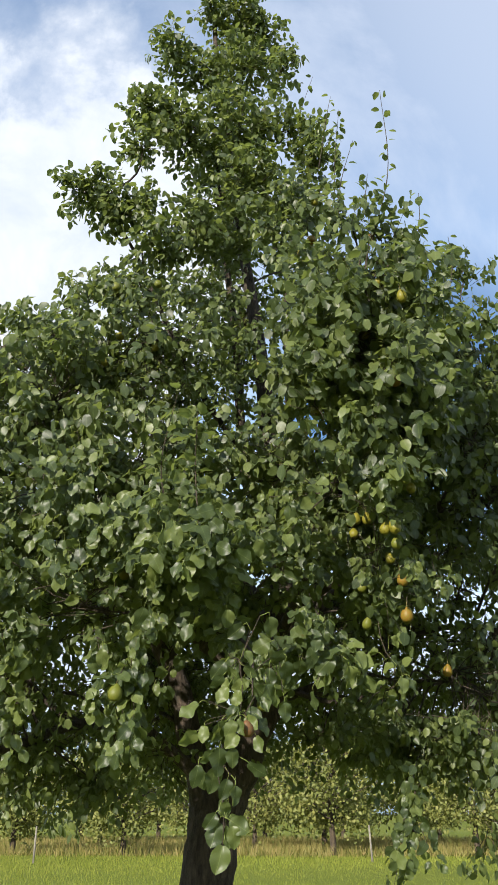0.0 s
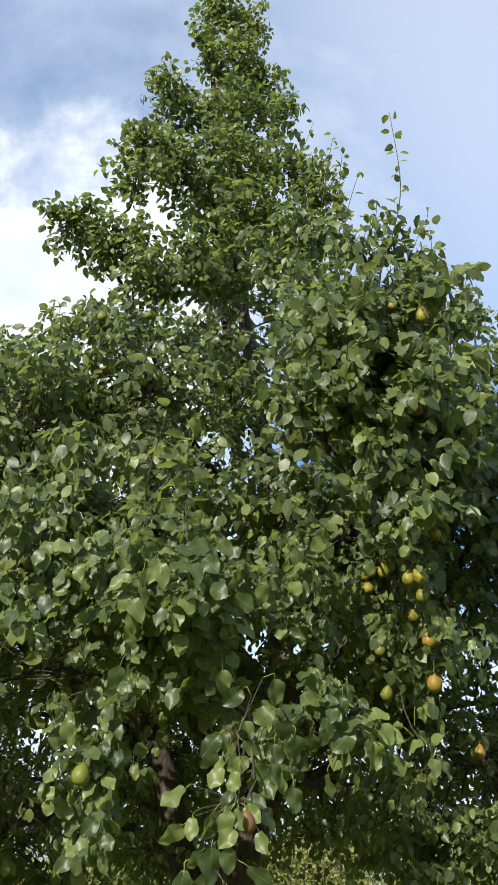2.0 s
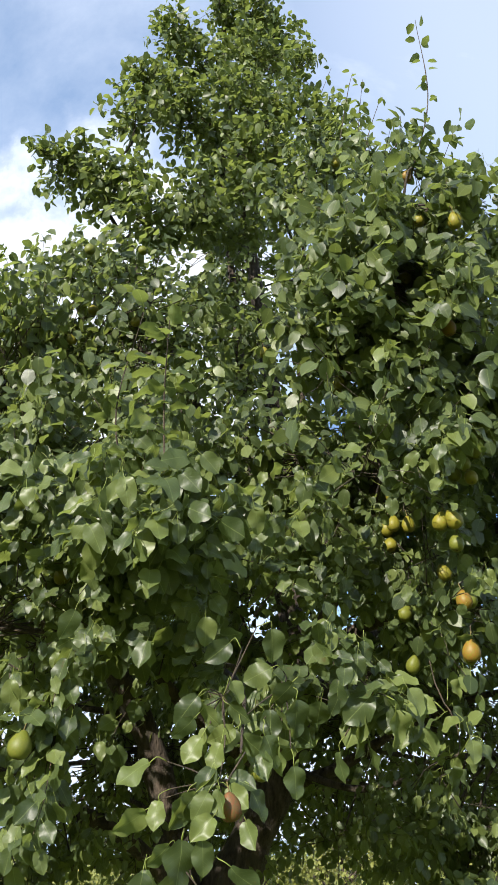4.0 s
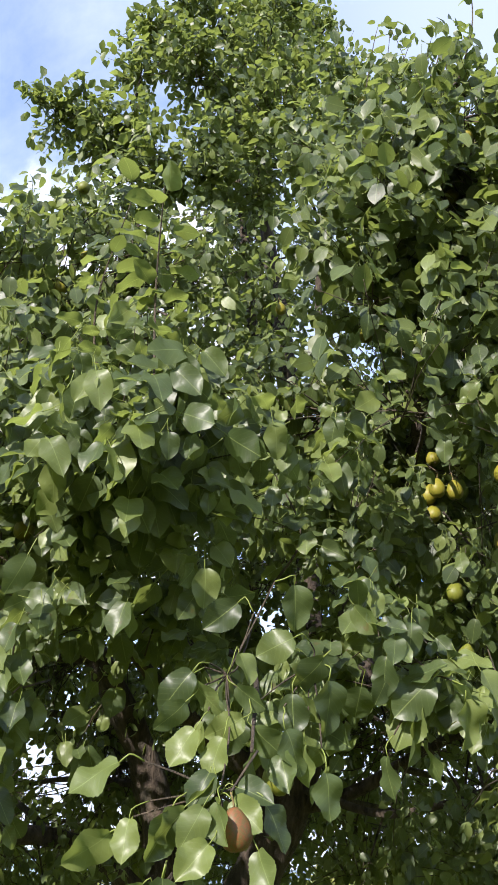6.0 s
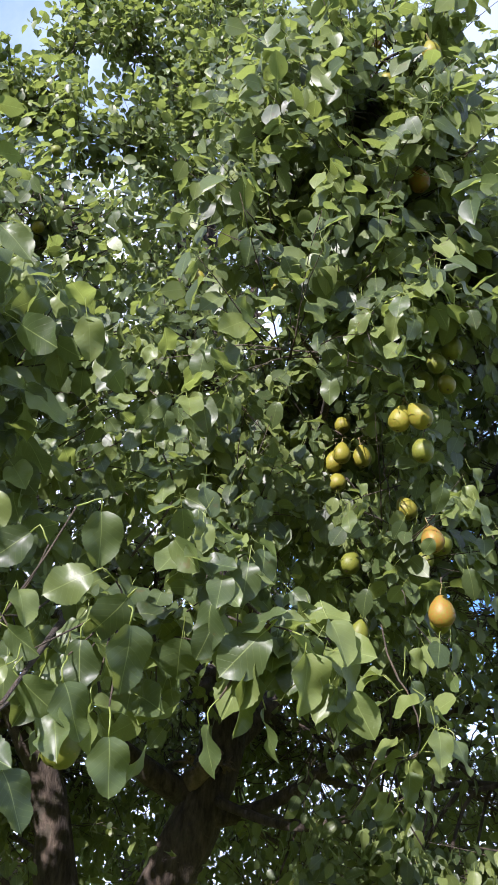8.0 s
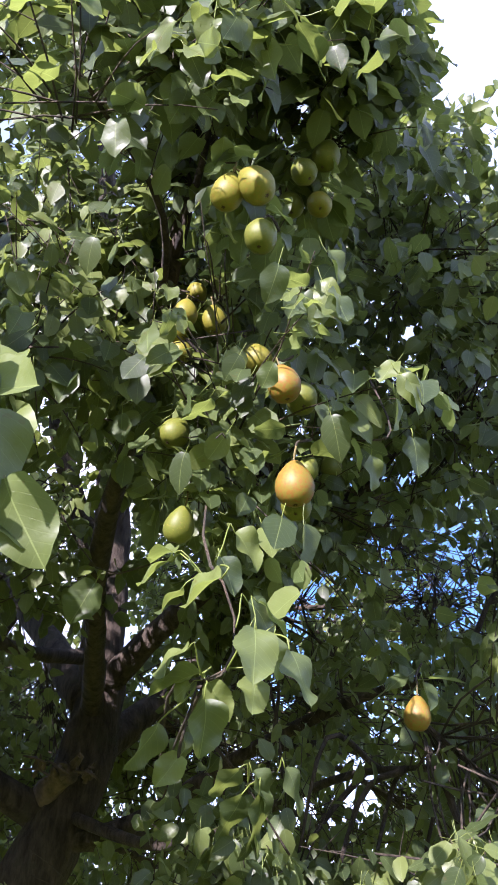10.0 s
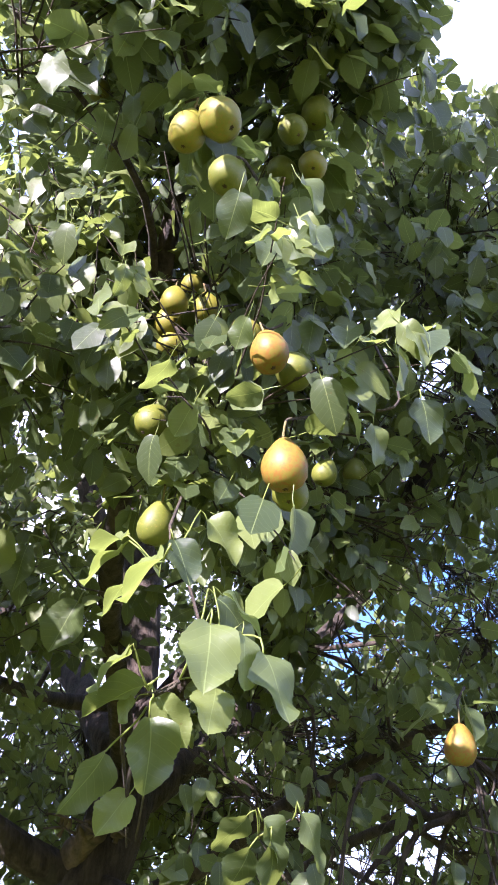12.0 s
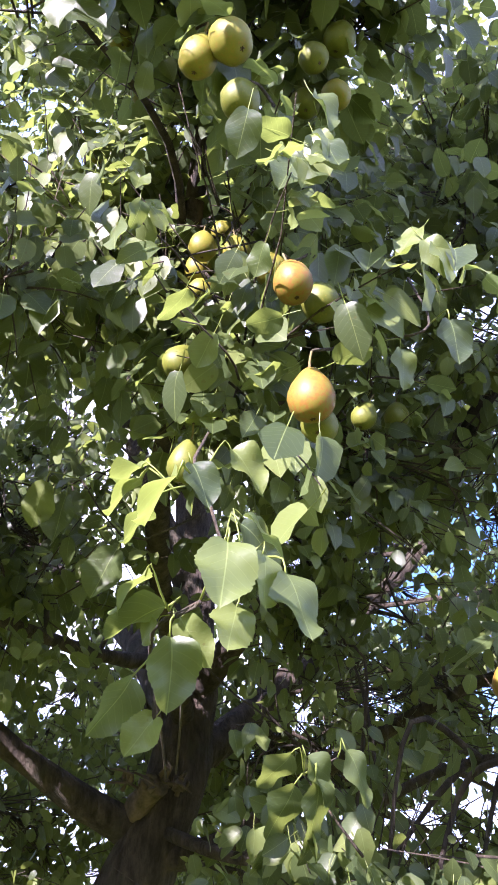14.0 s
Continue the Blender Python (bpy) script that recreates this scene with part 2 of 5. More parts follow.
def grass_material(name, a, b, c):
    k = Nodes(name)
    k.color(k.ramp(k.node("ShaderNodeNewGeometry").outputs["Random Per Island"], [(0.0, a), (0.5, b), (1.0, c)]))
    k.bsdf.inputs["Roughness"].default_value = 0.7
    tr = k.node("ShaderNodeBsdfTranslucent", Color=(*b, 1))
    mixer = k.node("ShaderNodeMixShader", Fac=0.3)
    k.link(k.bsdf.outputs[0], mixer.inputs[1])
    k.link(tr.outputs[0], mixer.inputs[2])
    k.link(mixer.outputs[0], k.out.inputs[0])
    return k.mat


grass_mat = grass_material("mown_grass", (0.11, 0.145, 0.012), (0.18, 0.215, 0.018), (0.26, 0.26, 0.04))
hay_mat = grass_material("tall_dry_grass", (0.13, 0.14, 0.025), (0.20, 0.18, 0.045), (0.30, 0.22, 0.08))
# the blue of distance haze is put into the hill's base colour
hazed_hill_mat = plain_material("far_hill_haze_tint", (0.12, 0.17, 0.22), (0.18, 0.24, 0.29), 0.01, 1.0)


# ---- mesh helpers ----
def mesh_from(name, verts, faces, mat, smooth=True, uvs=None):
    me = bpy.data.meshes.new(name)
    me.from_pydata([tuple(v) for v in verts], [], faces)
    if uvs is not None:
        layer = me.uv_layers.new(name="UVMap")
        loops = np.empty(len(me.loops), np.int32)
        me.loops.foreach_get("vertex_index", loops)
        layer.data.foreach_set("uv", np.asarray(uvs, np.float32)[loops].ravel())
    me.polygons.foreach_set("use_smooth", np.full(len(me.polygons), smooth))
    me.materials.append(mat)
    me.update()
    return me


def part(name, me, parent=None, label=""):
    ob = new(name, me)
    ob.parent = parent
    return tagged(ob, label)


def smooth_line(points, n):
    """Catmull-Rom through the points, n samples."""
    p = np.asarray(points, float)
    p = np.vstack([2 * p[0] - p[1], p, 2 * p[-1] - p[-2]])
    out = []
    for s in np.linspace(0, len(p) - 3 - 1e-6, n):
        i = int(s)
        f = s - i
        a, b, c, d = p[i:i + 4]
        out.append(0.5 * (2 * b + (c - a) * f + (2 * a - 5 * b + 4 * c - d) * f * f + (3 * b - a - 3 * c + d) * f ** 3))
    return np.array(out)


class Tubes:
    """Collects tapered tubes in one mesh."""

    def __init__(self):
        self.v, self.f = [], []

    def add(self, line, r0, r1, sides=6, lump=0.0, power=1.0):
        line = np.asarray(line, float)
        n = len(line)
        tan = np.gradient(line, axis=0)
        tan /= np.linalg.norm(tan, axis=1)[:, None] + 1e-9
        ref = np.array([0.3, 0.9, 0.1]) if abs(tan[0][2]) > 0.8 else np.array([0.0, 0.0, 1.0])
        base = len(self.v)
        for i in range(n):
            a = np.cross(tan[i], ref)
            a /= np.linalg.norm(a) + 1e-9
            b = np.cross(tan[i], a)
            r = r0 + (r1 - r0) * (i / (n - 1)) ** power
            for s in range(sides):
                w = 2 * math.pi * s / sides
                q = line[i] + (a * math.cos(w) + b * math.sin(w)) * r
                if lump:
                    q = line[i] + (q - line[i]) * (1 + lump * noise.noise(Vector(q * 5.0)) + 0.6 * lump * noise.noise(Vector(q * 14.0)))
                self.v.append(q)
        for i in range(n - 1):
            for s in range(sides):
                j = base + i * sides
                self.f.append((j + s, j + (s + 1) % sides, j + sides + (s + 1) % sides, j + sides + s))
        self.f.append(tuple(base + s for s in reversed(range(sides))))
        self.f.append(tuple(base + (n - 1) * sides + s for s in range(sides)))

    def mesh(self, name, mat):
        return mesh_from(name, self.v, self.f, mat)


# ---- leaves ----
def leaf_template(steps, cols, fold, curl, wave, wide, stalk_bend, with_stalk=True):
    """Verts, faces and uv of one ovate leaf with a short point, 1 long, along +y, face up +z; its stalk runs back from the origin."""
    verts, faces, uvs = [], [], []
    us = np.linspace(-1, 1, cols)
    for v in steps:
        e = min(1.0, (0.03 + v) / 0.99) ** 0.98
        w = wide * max(0.0, math.sin(math.pi * e)) ** 0.58
        w = max(w, 0.30 * (1 - v)) if 0.9 < v < 1 else (0.0 if v >= 1 else w)
        for u in us:
            x = u * w * (1 + 0.10 * wave * math.sin(v * 21.0 + 1.3 * u) * abs(u) + (0.035 * abs(u) ** 3 * math.sin(v * 75.0 + u) if cols > 5 else 0.0))
            z = -curl * v * v + abs(x) * fold + wave * abs(x) * math.sin(v * 8.0 + (2.0 if u > 0 else 0.3))
            z += 0.10 * wave * math.sin(v * 5.0 + 1.0) - 0.4 * curl * x * x
            cord = 0.05 * abs(x) * max(0.0, 1 - v / 0.25)
            verts.append((x + 0.18 * (fold - 0.15) * v * v, v - cord, z))
            uvs.append((0.5 + 0.5 * u * max(w, 0.02) / wide, 0.02 + 0.98 * v))
    for i in range(len(steps) - 1):
        for j in range(cols - 1):
            a = i * cols + j
            faces.append((a, a + 1, a + cols + 1, a + cols))
    if with_stalk:
        base = len(verts)
        for i in range(3):
            s = i / 2
            for q in range(3):
                g = 2 * math.pi * q / 3
                verts.append((0.013 * math.cos(g), -0.50 * s, 0.013 * math.sin(g) + stalk_bend * s * s - 0.004))
                uvs.append((0.5, -0.5))
        for i in range(2):
            for q in range(3):
                a = base + i * 3
                faces.append((a + q, a + (q + 1) % 3, a + 3 + (q + 1) % 3, a + 3 + q))
    return np.array(verts), faces, np.array(uvs)


rng = np.random.default_rng(7)
SHAPES = [(0.24, 0.22, 0.28, 0.39), (0.10, 0.38, 0.32, 0.37), (0.42, 0.18, 0.24, 0.38), (0.20, 0.50, 0.34, 0.36), (0.04, 0.16, 0.32, 0.40), (0.55, 0.30, 0.34, 0.40)]
FINE_STEPS = (0.0, 0.025, 0.07, 0.14, 0.24, 0.36, 0.49, 0.62, 0.74, 0.84, 0.91, 0.96, 1.0)
MIDDLE_STEPS = (0.0, 0.08, 0.24, 0.50, 0.76, 0.93, 1.0)
FINE = [leaf_template(FINE_STEPS, 5, f, c, w, d, 0.10) for f, c, w, d in SHAPES]
BARE = [leaf_template(np.linspace(0, 1, 27) ** 0.9, 7, f, c, w, d, 0.0, False) for f, c, w, d in SHAPES]
MIDDLE = [leaf_template(MIDDLE_STEPS, 3, f, c, 0.6 * w, d, 0.10) for f, c, w, d in SHAPES]
PLAIN = [leaf_template((0.0, 0.16, 0.56, 0.90, 1.0), 3, f, c, 0.0, d, 0.0, False) for f, c, w, d in SHAPES[:4]]


FAR = [leaf_template((0.0, 0.28, 0.72, 1.0), 3, f, c, 0.0, d, 0.0, False) for f, c, w, d in SHAPES[:3]]


def leaf_frames(axis, normal):
    axis = axis / (np.linalg.norm(axis, axis=1)[:, None] + 1e-9)
    normal = normal - axis * (normal * axis).sum(1)[:, None]
    normal = normal / (np.linalg.norm(normal, axis=1)[:, None] + 1e-9)
    return np.cross(axis, normal), axis, normal


def leaves_mesh(name, pos, axis, normal, size, templates, mat):
    """One mesh of many leaves: arrays of places, directions, faces and sizes."""
    side, axis, normal = leaf_frames(axis, normal)
    pick = rng.integers(0, len(templates), len(pos))
    all_v, all_i, all_n, all_uv, base = [], [], [], [], 0
    for k, (tv, tf, tu) in enumerate(templates):
        m = np.nonzero(pick == k)[0]
        if not len(m):
            continue
        q = pos[m][:, None, :] + size[m][:, None, None] * (
            tv[None, :, 0:1] * side[m][:, None] + tv[None, :, 1:2] * axis[m][:, None] + tv[None, :, 2:3] * normal[m][:, None])
        all_v.append(q.reshape(-1, 3))
        f = np.array(tf)
        idx = f[None] + (base + np.arange(len(m)) * len(tv))[:, None, None]
        all_i.append(idx.reshape(-1, 4))
        all_uv.append(np.tile(tu[f.ravel()], (len(m), 1)))
        base += len(m) * len(tv)
    v, i, uv = np.vstack(all_v), np.vstack(all_i), np.vstack(all_uv)
    me = bpy.data.meshes.new(name)
    me.vertices.add(len(v))
    me.vertices.foreach_set("co", v.astype(np.float32).ravel())
    me.loops.add(i.size)
    me.loops.foreach_set("vertex_index", i.astype(np.int32).ravel())
    me.polygons.add(len(i))
    me.polygons.foreach_set("loop_start", np.arange(0, i.size, 4, dtype=np.int32))
    me.polygons.foreach_set("use_smooth", np.ones(len(i), bool))
    layer = me.uv_layers.new(name="UVMap")
    layer.data.foreach_set("uv", uv.astype(np.float32).ravel())
    me.materials.append(mat)
    me.update(calc_edges=True)
    return me


# ---- ground and distance ----
def ground_sheet():
    n, bm = 60, bmesh.new()
    xs = np.sign(np.linspace(-1, 1, n)) * np.abs(np.linspace(-1, 1, n)) ** 3 * 2500
    rows = [[bm.verts.new((x, y + 8, 0.10 * noise.noise(Vector((x * 0.08, y * 0.08, 0))) if abs(x) + abs(y) < 200 else 0)) for x in xs] for y in xs]
    for a in range(n - 1):
        for b in range(n - 1):
            bm.faces.new((rows[a][b], rows[a][b + 1], rows[a + 1][b + 1], rows[a + 1][b]))
    me = bpy.data.meshes.new("ground")
    bm.to_mesh(me)
    bm.free()
    me.polygons.foreach_set("use_smooth", np.full(len(me.polygons), True))
    me.materials.append(ground_mat)
    return me


ground = tagged(part("ground", ground_sheet()), "mown green meadow under and around the pear tree", "meadow", kind="structure")


def grass_mesh(name, n, x_range, y_range, tall, mat, wide=0.012):
    x, y = rng.uniform(*x_range, n), rng.uniform(*y_range, n)
    h = tall * rng.uniform(0.5, 1.2, n)
    lean = rng.normal(0, 0.35, (n, 2)) * h[:, None]
    turn = rng.uniform(0, math.pi, n)
    w = wide * rng.uniform(0.6, 1.4, n)
    dx, dy = np.cos(turn) * w, np.sin(turn) * w
    z0 = np.full(n, -0.06)
    p = np.stack([np.stack([x - dx, y - dy, z0], 1), np.stack([x + dx, y + dy, z0], 1), np.stack([x + lean[:, 0], y + lean[:, 1], h], 1)], 1)
    me = bpy.data.meshes.new(name)
    me.vertices.add(3 * n)
    me.vertices.foreach_set("co", p.astype(np.float32).ravel())
    me.loops.add(3 * n)
    me.loops.foreach_set("vertex_index", np.arange(3 * n, dtype=np.int32))
    me.polygons.add(n)
    me.polygons.foreach_set("loop_start", np.arange(0, 3 * n, 3, dtype=np.int32))
    me.materials.append(mat)
    me.update(calc_edges=True)
    return me


tagged(part("grass", grass_mesh("grass", 60000, (-13, 14), (20, 37.5), 0.10, grass_mat)), "short green mown grass on the meadow", "grass", kind="stuff")
tagged(part("tall_grass", grass_mesh("tall_grass", 40000, (-22, 24), (37.0, 60), 0.42, hay_mat, 0.02)), "tall yellowing grass between the orchard rows", "grass", kind="stuff")


def far_hill(name, y, top, seed, label):
    bm = bmesh.new()
    ring = []
    for x in np.linspace(-1600, 1600, 90):
        h = top * (0.75 + 0.5 * noise.noise(Vector((x * 0.0016, seed, 0)))) + 3.0 * noise.noise(Vector((x * 0.03, seed, 3)))
        ring.append([bm.verts.new((x, y + d, hh)) for d, hh in ((-220, -2), (-120, h * 0.45), (0, h), (200, h * 0.6), (400, -2))])
    for a, b in zip(ring, ring[1:]):
        for i in range(4):
            bm.faces.new((a[i], b[i], b[i + 1], a[i + 1]))
    me = bpy.data.meshes.new(name)
    bm.to_mesh(me)
    bm.free()
    me.polygons.foreach_set("use_smooth", np.full(len(me.polygons), True))
    me.materials.append(hazed_hill_mat)
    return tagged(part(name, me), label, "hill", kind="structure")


far_hill("backdrop_hill", 1500, 175, 2.0, "wooded hill in the far distance, coloured blue-green with haze")


# ---- orchard behind ----
def orchard_tree_parts(seed):
    r = np.random.default_rng(seed)
    tub = Tubes()
    tub.add(smooth_line([(0, 0, -0.1), (0.03, 0.02, 0.6), (-0.02, 0.05, 1.2), (0.05, 0, 2.2)], 8), 0.11, 0.05, 7, 0.15)
    pos, nor = [], []
    for k in range(46):
        a, h = r.uniform(0, 2 * math.pi), r.uniform(0.9, 3.7)
        reach = 1.75 * math.sin(math.pi * min(1, (h - 0.35) / 3.9)) ** 0.6 * r.uniform(0.5, 1.05)
        tip = np.array([math.cos(a) * reach, math.sin(a) * reach, h])
        root = np.array([0, 0, max(0.9, h - 0.9)])
        tub.add(smooth_line([root, (root + tip) / 2 + (0, 0, 0.12), tip], 5), 0.028, 0.008, 4)
        n = 115
        spread = r.normal(0, 1, (n, 3)) * (0.30, 0.30, 0.24)
        pos.append(tip * (0.93) + spread)
        nor.append(spread + (0, 0, 0.35))
    return tub, np.vstack(pos), np.vstack(nor)


def orchard_tree(seed):
    tub, pos, nor = orchard_tree_parts(seed)
    tree = new("orchard_tree")
    part("trunk", tub.mesh("orchard_trunk", twig_mat), tree)
    n = len(pos)
    axis = rng.normal(0, 1, (n, 3)) + (0, 0, -0.5)
    part("crown", leaves_mesh("orchard_crown", pos, axis, nor + rng.normal(0, 0.4, (n, 3)), rng.uniform(0.08, 0.135, n), FAR, orchard_mat), tree)
    return tagged(tree, "small bushy orchard tree with yellow-green leaves in a meadow", "tree", "orchard trees")


seeds = [orchard_tree(11), orchard_tree(12), orchard_tree(13)]
SPOTS = [(-5.3, 38.8, 0.98), (3.6, 39.1, 1.16), (9.8, 39.4, 1.0), (-10.2, 40.0, 1.0), (0.3, 44.5, 1.05), (3.8, 46.5, 1.2), (-8.2, 50.5, 1.1),
         (-13.8, 54.0, 1.15), (8.6, 47.5, 1.12), (13.8, 47.0, 1.1), (-3.2, 52.0, 1.15), (1.0, 57.0, 1.25), (6.0, 58.0, 1.25), (12.0, 57.5, 1.2), (17.5, 55.0, 1.2), (-18.0, 58.0, 1.2), (-11.0, 60.0, 1.25), (-6.0, 61.0, 1.25)]
for k, (x, y, s) in enumerate(SPOTS):
    s *= 1.24
    m = pose(x, y, 0, 0, 0, 67 * k) @ Matrix.Diagonal((s, s, s * (0.95 + 0.1 * ((k * 7) % 5) / 5), 1))
    if k < 3:
        seeds[k].matrix_basis = m
    else:
        copy_thing(seeds[k % 3], m @ Matrix.Diagonal([1 / v for v in seeds[k % 3].scale] + [1]))


def stake(x, y, h, tilt):
    tub = Tubes()
    tub.add([(0, 0, -0.2), (0, 0, h * 0.5), (0, 0, h), (0, 0, h + 0.03)], 0.036, 0.034, 9, 0.08)
    ob = part("stake", tub.mesh("stake", post_mat))
    ob.matrix_basis = pose(x, y, 0, tilt, tilt * 0.6, 0)
    return tagged(ob, "pale weathered wooden stake in the meadow", "stake", "stakes")


stake(-7.45, 32.2, 1.15, 1.0)
stake(4.45, 33.3, 1.2, -4.0)


# ---- the pear tree ----
tree = tagged(new("pear_tree"), "tall old pear tree with dense glossy green leaves and ripe pears", "tree")
STEM_LINES = []                                                # centre lines, for boughs to start from


def stem(name, points, r0, r1, label="", n=22, sides=12, lump=0.24, power=0.9):
    line = smooth_line(points, n)
    tub = Tubes()
    tub.add(line, r0, r1, sides, lump, power)
    STEM_LINES.append((line, r0, r1))
    return part(name, tub.mesh(name, bark_mat), tree, label)


stem("trunk", [(-0.30, 6.85, -0.15), (-0.29, 6.85, 0.6), (-0.27, 6.85, 1.3), (-0.20, 6.86, 1.8)], 0.205, 0.185, "dark furrowed trunk", 24, 20, 0.16)
stem("branch", [(-0.20, 6.86, 1.55), (-0.02, 6.85, 2.0), (0.20, 6.83, 2.5), (0.30, 6.88, 3.1), (0.24, 6.85, 4.2), (0.10, 6.75, 5.6), (-0.15, 6.70, 7.4), (-0.36, 6.65, 9.3), (-0.40, 6.65, 10.8)], 0.165, 0.012, "", 44, 14)
stem("branch", [(-0.26, 6.85, 1.5), (-0.42, 6.80, 2.1), (-0.62, 6.65, 2.7), (-1.0, 6.25, 3.3), (-1.5, 5.8, 4.1), (-1.9, 5.6, 4.9)], 0.125, 0.03)
stem("branch", [(0.18, 6.83, 2.52), (-0.06, 6.70, 2.62), (-0.36, 6.45, 2.80), (-0.62, 5.9, 3.0), (-0.75, 5.2, 3.1), (-0.72, 4.6, 2.95)], 0.085, 0.008, power=0.6)
stem("branch", [(0.29, 6.87, 3.05), (0.66, 6.50, 3.28), (1.22, 6.05, 3.46), (1.62, 5.75, 4.0), (1.85, 5.7, 4.7)], 0.060, 0.015)
stem("branch", [(0.18, 6.83, 2.42), (0.52, 6.70, 2.50), (0.95, 6.50, 2.72), (1.40, 6.20, 2.85), (1.75, 5.95, 2.80)], 0.045, 0.010)
stem("branch", [(0.28, 6.86, 2.95), (0.34, 6.2, 3.0), (0.40, 5.6, 3.05), (0.55, 5.0, 3.25), (0.66, 4.62, 3.8), (0.72, 4.48, 4.35), (0.74, 4.45, 4.65)], 0.055, 0.010, power=0.6)
stem("branch", [(-0.24, 6.86, 1.75), (-0.75, 6.45, 2.15), (-1.15, 5.95, 2.15), (-1.45, 5.3, 1.95), (-1.7, 4.8, 1.95)], 0.06, 0.015)
stem("branch", [(0.28, 6.86, 3.5), (-0.02, 6.6, 4.3), (-0.10, 6.45, 5.4), (-0.25, 6.2, 6.6), (-0.30, 6.1, 7.4)], 0.06, 0.014)
stem("branch", [(0.26, 6.86, 3.7), (0.36, 6.6, 4.6), (0.34, 6.3, 5.6), (0.40, 6.0, 6.6)], 0.05, 0.012)
stem("branch", [(0.20, 6.85, 4.2), (-0.45, 6.4, 5.0), (-0.95, 5.85, 5.95), (-1.25, 5.62, 6.35)], 0.034, 0.008)
stem("branch", [(0.26, 6.86, 3.2), (0.10, 6.2, 2.95), (-0.05, 5.4, 2.75), (-0.12, 4.6, 2.55), (0.02, 3.95, 2.30), (0.03, 3.62, 2.05)], 0.036, 0.003, power=0.6)
stem("branch", [(0.22, 6.85, 2.7), (0.75, 7.4, 3.4), (1.5, 7.9, 4.4), (1.9, 8.1, 5.3)], 0.08, 0.02)
stem("branch", [(0.25, 6.86, 3.0), (-0.3, 7.5, 3.8), (-1.1, 8.1, 4.6), (-1.5, 8.3, 5.4)], 0.08, 0.02)
stem("branch", [(0.20, 6.83, 2.55), (0.65, 6.35, 2.35), (1.10, 5.7, 2.40), (1.30, 5.35, 2.35)], 0.026, 0.006)

# pruned stub at the fork, with ragged flakes of wood and bark
scar = Tubes()
scar.add(smooth_line([(0.14, 6.78, 2.58), (0.20, 6.70, 2.64), (0.25, 6.65, 2.66)], 7), 0.060, 0.050, 13, 0.5)
for k in range(26):
    at = np.array([0.10 + 0.24 * random.random(), 6.62 + 0.10 * random.random(), 2.62 + 0.07 * random.random()])
    scar.add([at, at + (random.uniform(-0.03, 0.03), -0.02, random.uniform(0.0, 0.035)), at + (random.uniform(-0.05, 0.05), -0.04, random.uniform(-0.02, 0.05))], 0.012, 0.003, 4)
part("pruning_scar", scar.mesh("pruning_scar", scar_mat), tree, "ragged pale brown stub of a sawn branch")

twigs = Tubes()
L_POS, L_AXIS, L_NORM, L_SIZE = [], [], [], []
STEM_POINTS = np.vstack([l for l, _, _ in STEM_LINES])
DENSE = 1.9
TREE_MID = np.array([0.0, 6.8, 0.0])


def nearest_stem(p):
    d = STEM_POINTS - p
    cost = np.linalg.norm(d, axis=1) + 0.8 * np.maximum(0, d[:, 2])
    return STEM_POINTS[int(np.argmin(cost))]


PEARS = []                                                # kind, width, places
PEARS.append(("b", 0.056, [(0.01, 3.54, 1.91)]))
PEARS.append(("r", 0.066, [(0.85, 4.43, 2.76), (0.87, 4.49, 2.58), (0.79, 4.37, 5.00), (1.19, 5.04, 2.37), (0.83, 4.10, 3.81), (0.48, 5.08, 5.54)]))
PEARS.append(("y", 0.06, [(-0.91, 5.12, 4.72), (-0.65, 5.07, 4.60), (-1.28, 5.78, 4.97), (-1.01, 5.13, 4.51), (0.08, 5.34, 4.59), (0.66, 4.70, 5.05)]))
PEARS.append(("y", 0.06, [(0.72, 4.32, 4.27), (0.70, 4.24, 4.20), (0.51, 5.01, 5.84), (0.40, 5.18, 5.50), (0.58, 4.83, 5.13), (0.43, 4.56, 3.85)]))
PEARS.append(("y", 0.06, [(0.43, 4.76, 3.95), (0.67, 4.82, 3.40), (0.72, 4.73, 3.21), (0.63, 4.77, 3.21), (0.64, 4.76, 3.13), (0.65, 4.70, 3.20)]))
PEARS.append(("y", 0.06, [(0.81, 4.53, 2.91), (0.73, 4.18, 2.97), (0.78, 4.16, 2.97), (0.94, 4.44, 3.30), (0.88, 3.97, 4.28), (0.80, 4.26, 4.58)]))
PEARS.append(("y", 0.06, [(-0.61, 4.09, 2.70), (-1.41, 5.75, 5.12)]))
PEARS.append(("g", 0.06, [(0.67, 4.61, 2.56), (0.65, 4.59, 2.76), (-0.42, 4.49, 2.82), (-0.65, 5.05, 5.12), (0.24, 5.29, 3.79), (0.40, 5.34, 4.08)]))
PEARS.append(("g", 0.06, [(-0.56, 3.70, 2.07), (0.08, 3.79, 2.04), (0.88, 4.55, 2.58), (0.90, 4.38, 3.33), (0.79, 4.21, 2.90), (0.88, 4.47, 3.33), (0.95, 4.38, 3.39)]))
PEARS.append(("g", 0.06, [(-1.48, 5.88, 5.26), (-0.37, 5.83, 5.42), (-0.71, 6.22, 6.43), (-0.93, 4.93, 5.01), (1.07, 5.21, 3.13), (0.98, 5.07, 3.02)]))
PEARS.append(("g", 0.06, [(0.89, 4.50, 2.79)]))


def add_leaf(p, axis, normal, size):
    L_POS.append(p)
    L_AXIS.append(axis)
    L_NORM.append(normal)
    L_SIZE.append(size)


